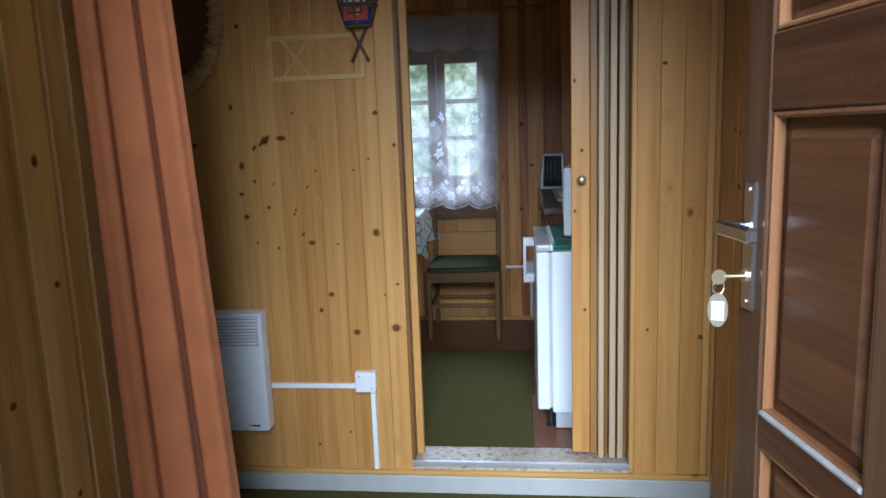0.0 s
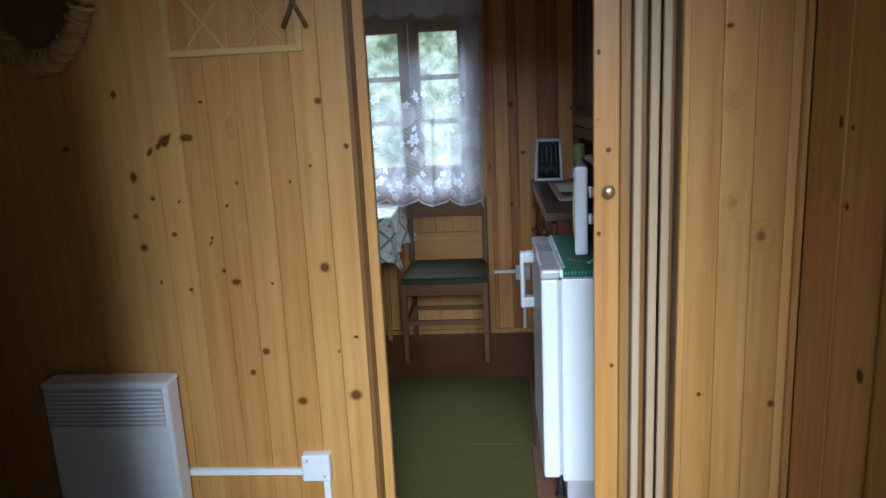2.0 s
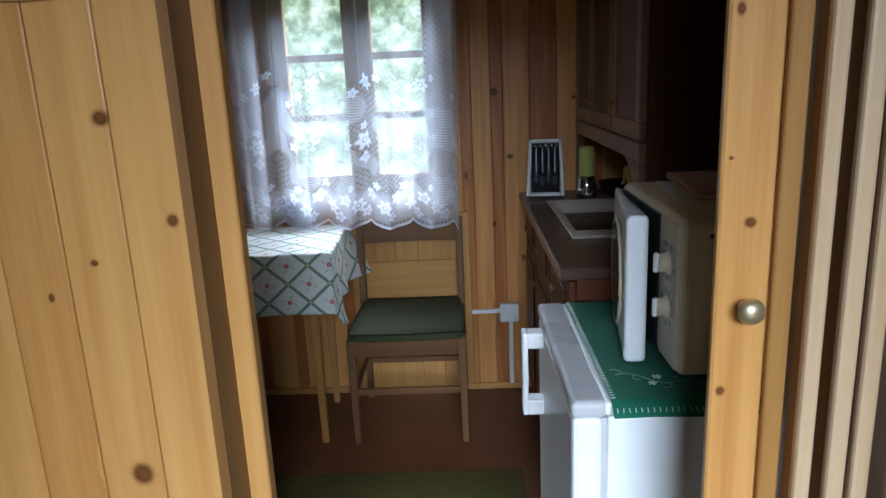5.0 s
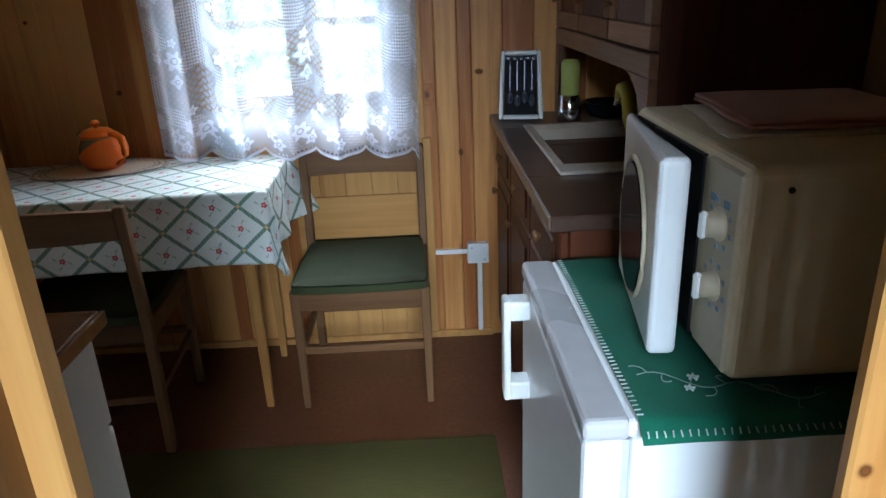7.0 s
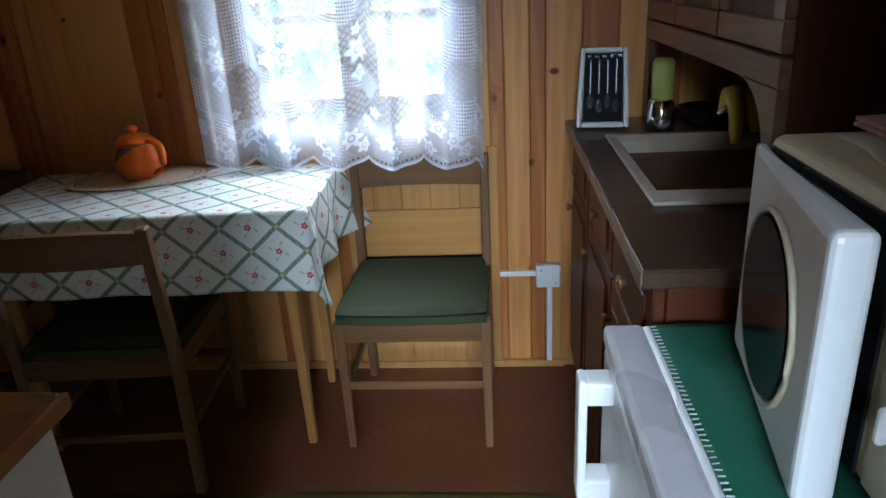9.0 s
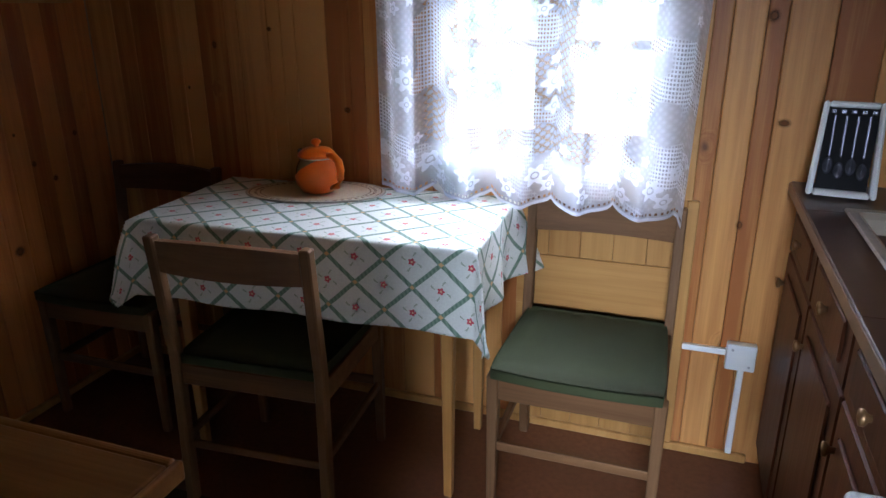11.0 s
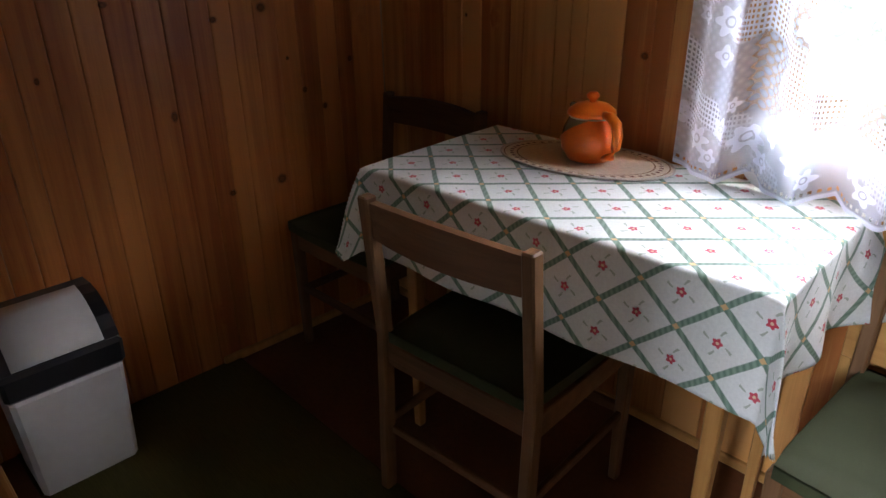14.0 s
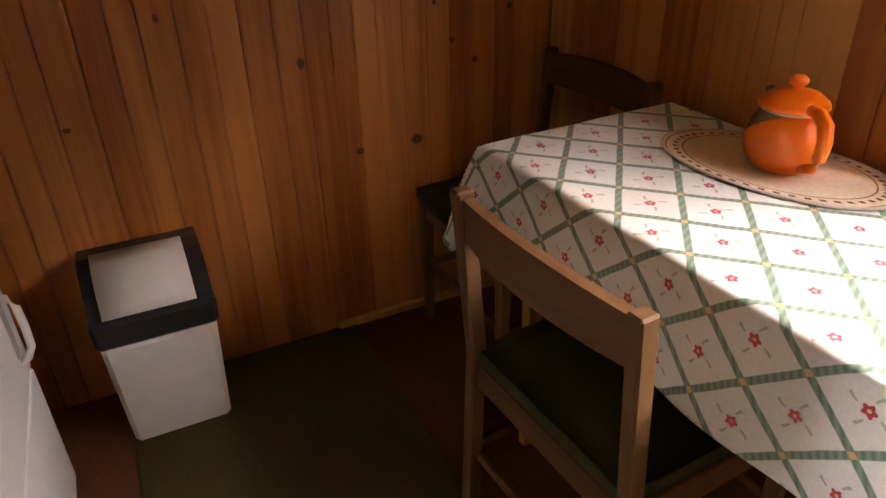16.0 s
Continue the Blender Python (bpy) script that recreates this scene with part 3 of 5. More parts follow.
# ---- curtains ----
RODWOOD = wood("rod_timber", (0.34, 0.20, 0.11), (0.22, 0.12, 0.06), axis=0, knots=0.0)
def lace_curtain(x0, x1, y, top, hem):
    rod = thing("curtain_rod", ((x0 + x1) / 2, y, top), "thin dark curtain rod above the window", "curtain rod")
    part("pole", tube([(x0 - 0.08, y, top + 0.03), (x1 + 0.30, y, top + 0.03)], 0.009), RODWOOD, rod)
    for x in (x0 - 0.06, x1 + 0.27):
        part("bracket", box(x - 0.01, x + 0.01, y, WY, top + 0.015, top + 0.045, 0.003), TWIG, rod)
    ob = thing("lace_curtain", ((x0 + x1) / 2, y, hem), "sheer white lace curtain with scalloped hem at the window", "curtain")
    bm = bmesh.new()
    lay = bm.loops.layers.uv.new("UVMap")
    nu, nv = 200, 70
    grid = []
    for j in range(nv + 1):
        f = j / nv
        row = []
        for i in range(nu + 1):
            s = i / nu
            scallop = 0.034 * abs(math.sin(s * math.pi * 5 + 0.25)) ** 0.7
            low = hem + 0.028 - scallop - 0.02 * s
            if s > 0.965:
                low -= 0.035 * (s - 0.965) / 0.035
            z = low + (top - low) * f
            fold = (0.020 * math.sin(s * 34 + 0.8 * math.sin(3 * s)) + 0.008 * math.sin(s * 71 + 1.0)) * (0.55 + 0.45 * (1 - f))
            x = x0 + (x1 + 0.03 * f - x0) * s + 0.006 * math.sin(s * 34 * 2)
            row.append((bm.verts.new((x, y + fold, z)), (s * (x1 - x0) * 1.12, (z - low))))
        grid.append(row)
    for j in range(nv):
        for i in range(nu):
            quad = [grid[j][i], grid[j][i + 1], grid[j + 1][i + 1], grid[j + 1][i]]
            face = bm.faces.new([q[0] for q in quad])
            for loop, q in zip(face.loops, quad):
                loop[lay].uv = q[1]
    part("net", bm, LACE, ob, smooth=True)
lace_curtain(-1.015, -0.135, 4.385, 1.95, 0.776)

def drape():
    ob = thing("door_curtain", (-0.70, 1.2, HALL), "long terracotta curtain gathered beside the partition", "curtain")
    bm = bmesh.new()
    nu, nv = 120, 40
    grid = []
    for j in range(nv + 1):
        f = j / nv
        z = 0.02 + (1.98 - 0.02) * f
        row = []
        for i in range(nu + 1):
            s = i / nu
            g = (1.5 - z) / 1.05
            px = -0.728 + 0.081 * s
            py = 1.107 + 0.010 * g + (0.168 + 0.090 * g) * s
            off = 0.034 * (1.5 * math.sqrt(math.sin(s * 7.6 + 0.5 + 0.25 * math.sin(f * 2.0)) ** 2 + 0.03) - 0.78) + 0.004 * math.sin(s * 37 + 2 * f)
            row.append(bm.verts.new((px + 0.83 * off, py - 0.55 * off, z)))
        grid.append(row)
    for j in range(nv):
        for i in range(nu):
            bm.faces.new((grid[j][i], grid[j][i + 1], grid[j + 1][i + 1], grid[j + 1][i]))
    o = part("fabric", bm, CURTAIN, ob, smooth=True)
    sol = o.modifiers.new("thickness", "SOLIDIFY")
    sol.thickness = 0.003
    part("rail", tube([(-0.72, 1.08, 1.985), (-0.72, 2.36, 1.985)], 0.008), TWIG, ob)
drape()

# ---- hall: partition casing ----
for y0, y1, d, m in ((0.86, 0.972, 0.012, PINE_KNOTTY), (0.972, 1.048, 0.020, PINE_KNOTTY), (1.048, 1.060, 0.026, PINE_LEG), (1.060, 1.110, 0.016, PINE_KNOTTY), (1.110, 1.122, 0.024, PINE_LEG), (1.122, 1.27, 0.012, PINE)):
    solid("partition_casing", box(PX - 0.001, PX + d, y0 + 0.0005, y1 - 0.0005, HALL, 2.0, 0.003), m, "pine casing board of the curtained opening", "trim")
solid("partition_face", box(PX - 0.001, PX + 0.012, 0.42, 0.86, HALL, TOP), PINE, "pine boards of the partition", "trim")

# ---- folding door ----
def folding_door():
    ob = thing("folding_door", (0.27, 2.43, 0.05), "pine folding door pushed open against the jamb", "door")
    lead = part("lead_panel", box(0.180, 0.243, 2.432, 2.447, 0.055, 2.0, 0.003), PINE, ob)
    k = lathe([(0.004, 0.0), (0.007, 0.002), (0.006, 0.012), (0.013, 0.018), (0.016, 0.026), (0.013, 0.033), (0.004, 0.036)], 20)
    k.transform(pose(0.213, 2.432, 1.065, 90, 0, 0))
    part("knob", k, BRASS, lead, "round brass knob", smooth=True)
    for x, w in ((0.268, 0.020), (0.306, 0.022), (0.335, 0.021)):
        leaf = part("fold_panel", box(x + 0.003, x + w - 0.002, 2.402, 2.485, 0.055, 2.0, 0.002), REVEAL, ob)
        part("hinge_strip", box(x, x + w, 2.385, 2.402, 0.055, 2.0, 0.005, seg=2), STRIP, leaf, "pale beige hinge strip")
    # browner pine here has the panel's shade in its colour
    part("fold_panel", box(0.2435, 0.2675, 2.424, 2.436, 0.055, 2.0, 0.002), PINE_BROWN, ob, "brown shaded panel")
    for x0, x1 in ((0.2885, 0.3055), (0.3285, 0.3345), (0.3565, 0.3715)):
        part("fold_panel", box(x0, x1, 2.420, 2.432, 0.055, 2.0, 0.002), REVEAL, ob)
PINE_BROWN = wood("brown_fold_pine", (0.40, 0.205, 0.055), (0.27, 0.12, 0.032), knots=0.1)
STRIP = wood("beige_strip", (0.56, 0.41, 0.25), (0.47, 0.31, 0.17), knots=0.0)
folding_door()

# ---- entrance door ----
def entrance_door():
    ob = thing("entrance_door", (0.51, 0.43, HALL), "brown varnished panelled entrance door standing open", "door", rz=99.2)
    W, B = 0.81, -HALL
    def bx(x0, x1, y0, y1, z0, z1, b=0.003):
        return box(x0, x1, y0, y1, z0 + B, z1 + B, b)
    for x0, x1 in ((0.0, 0.08), (0.73, W), (0.35, 0.46)):
        part("stile", bx(x0, x1, -0.045, 0.0, HALL + 0.01, 1.95), DOOR_STILE, ob, local=True)
    for z0, z1 in ((HALL + 0.01, 0.08), (0.70, 0.756), (1.257, 1.375), (1.84, 1.95)):
        for x0, x1 in ((0.08, 0.35), (0.46, 0.73)):
            part("rail", bx(x0, x1, -0.045, -0.001, z0, z1), DOOR_BROWN, ob, local=True)
    for x0, x1 in ((0.08, 0.35), (0.46, 0.73)):
        for z0, z1 in ((0.08, 0.70), (0.756, 1.257), (1.375, 1.84)):
            f = bx(x0, x1, -0.034, -0.024, z0, z1, 0)
            p = part("panel", f, DOOR_BROWN, ob, local=True)
            c = bmesh.new()
            bmesh.ops.create_cube(c, size=1, matrix=Matrix.LocRotScale(((x0 + x1) / 2, -0.018, (z0 + z1) / 2 + B), None, (x1 - x0 - 0.05, 0.014, z1 - z0 - 0.05)))
            for v in c.verts:
                if v.co.y > -0.018:
                    v.co.x += 0.018 * (1 if v.co.x < (x0 + x1) / 2 else -1)
                    v.co.z += 0.018 * (1 if v.co.z < (z0 + z1) / 2 + B else -1)
            part("raised_field", c, DOOR_BROWN, p, local=True)
            m = bmesh.new()
            box(x0, x1, -0.024, -0.004, z0 + B, z0 + B + 0.012, 0.004, bm=m)
            box(x0, x1, -0.024, -0.004, z1 + B - 0.012, z1 + B, 0.004, bm=m)
            box(x0, x0 + 0.012, -0.024, -0.004, z0 + B, z1 + B, 0.004, bm=m)
            box(x1 - 0.012, x1, -0.024, -0.004, z0 + B, z1 + B, 0.004, bm=m)
            part("moulding", m, WORN, p, "paler worn moulding", local=True)
    for x0, x1 in ((0.08, 0.35), (0.46, 0.73)):
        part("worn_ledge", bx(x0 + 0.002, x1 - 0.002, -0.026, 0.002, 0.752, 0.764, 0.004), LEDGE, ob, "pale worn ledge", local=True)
    plate = part("handle_plate", bx(0.752, 0.790, 0.0, 0.008, 0.925, 1.145, 0.003), STEEL, ob, "grey metal plate", local=True)
    part("lever", tube([(0.772, 0.008, 1.068 + B), (0.772, 0.050, 1.068 + B)], 0.009), STEEL, plate, local=True)
    part("lever_arm", bx(0.668, 0.784, 0.042, 0.060, 1.056, 1.080, 0.004), STEEL, plate, local=True)
    part("lock_cylinder", tube([(0.772, 0.006, 0.984 + B), (0.772, 0.014, 0.984 + B)], 0.011), BRASS, plate, local=True)
    for z in (0.94, 1.13):
        part("screw", tube([(0.771, 0.007, z + B), (0.771, 0.010, z + B)], 0.004), STEEL, plate, local=True)
    key = thing("key", (0, 0, 0), "brass key in the lock with a plastic tag", "key")
    key.matrix_basis = ob.matrix_basis @ pose(0.772, 0.012, 0.984 + B)
    bm = tube([(0, 0, 0), (0, 0.034, 0)], 0.0032)
    merge(bm, lathe([(0.004, -0.0015), (0.013, -0.0015), (0.013, 0.0015), (0.004, 0.0015)], 20, pose(0, 0.043, 0, 0, 90, 0)))
    part("blade", bm, BRASS, key, local=True)
    ring = [(0.0, 0.043 + 0.010 * math.cos(k * math.tau / 16), -0.018 + 0.012 * math.sin(k * math.tau / 16)) for k in range(16)]
    part("ring", tube(ring, 0.0012, 6, closed=True), STEEL, key, local=True)
    t = lathe([(0.0, -0.002), (0.5, -0.002), (0.5, 0.002), (0.0, 0.002)], 28)
    t.transform(pose(0, 0, 0, 0, 90, 0))
    for v in t.verts:
        v.co = Vector((v.co.x, v.co.y * 0.033, v.co.z * 0.060))
    t.transform(pose(0, 0.043, -0.057, 0, 0, -25))
    tag = part("tag", t, TAG, key, "clear plastic tag", local=True)
    q = box(-0.0026, 0.0026, -0.010, 0.010, -0.075, -0.042)
    q.transform(pose(0, 0.043, 0, 0, 0, -25))
    part("paper", q, CERAMIC, tag, "white paper insert", local=True)
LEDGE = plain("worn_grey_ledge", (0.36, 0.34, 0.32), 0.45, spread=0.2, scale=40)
WORN = wood("worn_moulding", (0.30, 0.135, 0.058), (0.15, 0.062, 0.026), knots=0.0, rough=0.4)
TAG = plain("clear_tag", (0.20, 0.17, 0.12), 0.25, spread=0.02)
entrance_door()

# ---- hall wall things ----
def heater():
    x0, x1, z0, z1 = -1.262, -0.922, 0.188, 0.632
    ob = thing("panel_heater", ((x0 + x1) / 2, DW0, z0), "white electric panel heater on the pine wall", "heater")
    body = part("body", box(x0, x1, 2.285, 2.350, z0, z1 - 0.012, 0.008, seg=2), WHITE, ob)
    part("wall_bracket", box(x0 + 0.06, x1 - 0.06, 2.350, DW0 + 0.001, z0 + 0.08, z1 - 0.08), GREY_PLASTIC, ob)
    part("top_cap", box(x0 - 0.002, x1 + 0.002, 2.282, 2.352, z1 - 0.014, z1, 0.004), WHITE, ob)
    part("grille_recess", box(x0 + 0.012, x1 - 0.014, 2.2835, 2.2860, z1 - 0.125, z1 - 0.018), GREY_PLASTIC, ob, "grey louvred outlet")
    for i in range(9):
        s = box(x0 + 0.012, x1 - 0.014, 2.276, 2.285, -0.003, 0.003, 0.001)
        s.transform(Matrix.Translation((0, 0, z1 - 0.026 - i * 0.0118)))
        part("slat", s, WHITE, ob)
    for i, w in enumerate((0.006, 0.030)):
        part("badge", box(x1 - 0.075 + i * 0.012, x1 - 0.075 + i * 0.012 + w, 2.2838, 2.2852, z0 + 0.020, z0 + 0.026), BLACK, ob, "small dark maker's mark")
heater()

def cable_run(name, label, wall, x0, x1, zc, xb, zb, drop, cover=0.038):
    ob = thing(name, (xb, wall, 0.0), label, "cable duct")
    part("duct", box(x0, x1, wall - 0.014, wall + 0.001, zc - 0.009, zc + 0.009, 0.002), WHITE_PLASTIC, ob)
    part("duct", box(xb - 0.009 + drop, xb + 0.009 + drop, wall - 0.014, wall + 0.001, 0.014, zb - cover, 0.002), WHITE_PLASTIC, ob)
    b = part("junction_box", box(xb - cover, xb + cover, wall - 0.030, wall + 0.001, zb - cover, zb + cover, 0.004, seg=2), WHITE_PLASTIC, ob)
    for dx, dz in ((-0.6, 0.6), (0.6, -0.6)):
        part("screw", tube([(xb + dx * cover, wall - 0.030, zb + dz * cover), (xb + dx * cover, wall - 0.032, zb + dz * cover)], 0.004), GREY_PLASTIC, b)
cable_run("heater_cable_duct", "white cable duct and junction box from the heater", DW0, -0.93, -0.60, 0.338, -0.567, 0.358, 0.022)
cable_run("window_cable_duct", "white cable duct and junction box beside the chair", WY, -0.11, 0.03, 0.36, 0.062, 0.355, 0.006, 0.040)

def mirror():
    cx, cz, a, b = -1.165, 1.70, 0.150, 0.262
    ob = thing("wicker_mirror", (cx, DW0, cz), "oval mirror in a wicker rim on the pine wall", "mirror")
    n = 64
    part("backing_rim", tube([(cx + a * math.cos(k * math.tau / n), DW0 - 0.018, cz + b * math.sin(k * math.tau / n)) for k in range(n)], 0.024, 10, closed=True), WICKER, ob, smooth=True)
    for k in range(46):
        t = k * math.tau / 46
        c = Vector((cx + a * math.cos(t), DW0 - 0.018, cz + b * math.sin(t)))
        out = Vector((math.cos(t) / a, 0, math.sin(t) / b)).normalized()
        along = Vector((-out.z, 0, out.x))
        pts = [c + 0.027 * (math.cos(q) * out + math.sin(q) * Vector((0, 1, 0))) + along * (0.006 * math.sin(q)) for q in [j * math.tau / 10 for j in range(10)]]
        part("wicker_wrap", tube(pts, 0.006, 5, closed=True), WICKER, ob, smooth=True)
    g = lathe([(0.0, 0.0), (1.0, 0.0), (1.0, 0.004), (0.0, 0.004)], 48)
    for v in g.verts:
        v.co = Vector((cx + v.co.x * (a - 0.012), DW0 - 0.010 - v.co.z, cz + v.co.y * (b - 0.012)))
    bmesh.ops.recalc_face_normals(g, faces=g.faces[:])
    part("glass", g, plain("mirror_silver", (0.85, 0.86, 0.85), 0.02, 1.0, spread=0.0, bump=0.0), ob, "silvered glass")
mirror()

def stick_frame():
    x0, x1, z0, z1 = -0.852, -0.512, 1.435, 1.585
    ob = thing("stick_frame", ((x0 + x1) / 2, DW0, z0), "pale flat wooden frame on the pine wall", "picture frame")
    for a, b, c, d in ((x0, x1, z0, z0 + 0.016), (x0, x1, z1 - 0.016, z1), (x0, x0 + 0.016, z0 + 0.016, z1 - 0.016), (x1 - 0.016, x1, z0 + 0.016, z1 - 0.016)):
        part("frame_strip", box(a, b, DW0 - 0.006, DW0 + 0.001, c, d, 0.001), PINE_SOFT, ob)
    for s in (0, 1):
        for x in (x0 + 0.05, x0 + 0.20):
            part("lath", tube([(x, DW0 - 0.003, z0 + 0.012 if s else z1 - 0.012), (x + 0.10, DW0 - 0.003, z1 - 0.012 if s else z0 + 0.012)], 0.0035, 6), PINE_SOFT, ob)
PINE_SOFT = wood("pale_strip", (0.60, 0.38, 0.14), (0.48, 0.28, 0.08), axis=0, knots=0.0)
stick_frame()

def wall_basket():
    cx, y = -0.525, DW0 - 0.055
    ob = thing("wall_basket", (cx, DW0, 1.49), "small twig basket hanging on the pine wall", "basket")
    for z, r in ((1.612, 0.045), (1.640, 0.055), (1.668, 0.064), (1.700, 0.072)):
        pts = [(cx + r * math.cos(k * math.pi / 14), DW0 - 0.006 - 0.9 * r * math.sin(k * math.pi / 14), z) for k in range(15)]
        part("hoop", tube(pts, 0.005, 6), TWIG, ob, smooth=True)
    for k in range(9):
        a = k * math.pi / 8
        part("upright", tube([(cx + 0.042 * math.cos(a), DW0 - 0.008 - 0.036 * math.sin(a), 1.600), (cx + 0.080 * math.cos(a), DW0 - 0.010 - 0.072 * math.sin(a), 1.730)], 0.0045, 6), TWIG, ob, smooth=True)
    for s in (-1, 1):
        part("crossed_twig", tube([(cx + s * 0.030, DW0 - 0.012 - 0.004 * s, 1.488), (cx - s * 0.030, DW0 - 0.02 - 0.004 * s, 1.605)], 0.006, 6), TWIG, ob, smooth=True)
    part("floor", box(cx - 0.040, cx + 0.040, DW0 - 0.044, DW0 - 0.006, 1.596, 1.604, 0.002), TWIG, ob)
    bag = thing("snack_packet", (cx, DW0 - 0.03, 1.604), "blue and red foil packet in the twig basket", "packet")
    b = box(cx - 0.046, cx + 0.046, DW0 - 0.052, DW0 - 0.012, 1.606, 1.80, 0.012, seg=3)
    part("pouch", b, plain("blue_foil", (0.03, 0.05, 0.30), 0.25), bag, smooth=True)
    part("print_band", box(cx - 0.040, cx + 0.040, DW0 - 0.0545, DW0 - 0.050, 1.617, 1.660, 0.001), plain("red_print", (0.45, 0.06, 0.03), 0.3), bag, "red printed band")
    part("print_patch", box(cx - 0.004, cx + 0.014, DW0 - 0.0565, DW0 - 0.052, 1.632, 1.652), YELLOW, bag, "yellow printed patch")
    part("print_patch", box(cx - 0.036, cx + 0.036, DW0 - 0.0565, DW0 - 0.052, 1.672, 1.684), CERAMIC, bag, "white printed bar")
wall_basket()

# ---- kitchen: carpet ----
def carpet_piece(x0, x1, y0, y1, label):
    ob = solid("carpet", box(x0, x1, y0, y1, 0.0, 0.007, 0.002), CARPET, label, "carpet", kind="thing")
    return ob
carpet_piece(-0.64, 0.040, DW1 - 0.01, 3.128, "olive green ribbed carpet strip by the doorway")
carpet_piece(LX + 0.003, 0.055, 3.134, 3.80, "olive green ribbed carpet in front of the table")
solid("skirting_left", box(LX - 0.002, LX + 0.016, 3.745, 4.45, 0.0, 0.028, 0.004), PINE_LEG, "pale narrow skirting strip", "baseboard")
solid("skirting_window", box(-2.1, 0.12, WY - 0.016, WY + 0.002, 0.0, 0.028, 0.004), PINE_LEG, "pale narrow skirting strip", "baseboard")

# ---- fridge and what stands on it ----
def fridge():
    x0, x1, y0, y1, z0, z1 = 0.062, 0.62, 2.745, 3.285, 0.075, 0.785
    ob = thing("fridge", ((x0 + x1) / 2, (y0 + y1) / 2, 0), "small white fridge with a grey-edged top", "fridge")
    part("body", box(x0 + 0.062, x1, y0, y1, z0, z1 - 0.028, 0.006, seg=2), WHITE, ob)
    part("seal", box(x0 + 0.052, x0 + 0.063, y0 + 0.010, y1 - 0.010, z0 + 0.02, z1 - 0.035), GREY_PLASTIC, ob, "grey door seal")
    door = part("door", box(x0, x0 + 0.053, y0, y1, z0 + 0.012, z1 - 0.030, 0.010, seg=2), WHITE, ob)
    part("top", box(x0 + 0.055, x1, y0 - 0.002, y1 + 0.002, z1 - 0.027, z1, 0.008, seg=2), WHITE, ob)
    part("front_trim", box(x0 - 0.002, x0 + 0.060, y0 - 0.003, y1 + 0.003, z1 - 0.030, z1 + 0.002, 0.010, seg=3), GREY_TOP, ob, "silver-grey front edge")
    part("base_plinth", box(x0 + 0.075, x1 - 0.01, y0 + 0.012, y1 - 0.012, 0.004, z0 + 0.002, 0.003), GREY_TOP, ob, "grey recessed base")
    for y in (y0 + 0.05, y1 - 0.05):
        for x in (x0 + 0.055, x1 - 0.05):
            part("foot", lathe([(0.018, 0.0), (0.018, 0.01), (0.012, 0.012), (0.012, 0.080)], 14, pose(x, y, 0)), BLACK, ob)
    bm = box(x0 - 0.050, x0 - 0.036, 3.180, 3.222, 0.535, 0.748, 0.005, seg=2)
    hp = part("handle", bm, WHITE_PLASTIC, door, "white bow handle")
    for z in (0.536, 0.707):
        part("handle_mount", box(x0 - 0.040, x0 + 0.002, 3.179, 3.223, z, z + 0.040, 0.006, seg=2), WHITE_PLASTIC, door)
GREY_TOP = plain("silver_grey_trim", (0.50, 0.49, 0.50), 0.28, spread=0.04)
fridge()

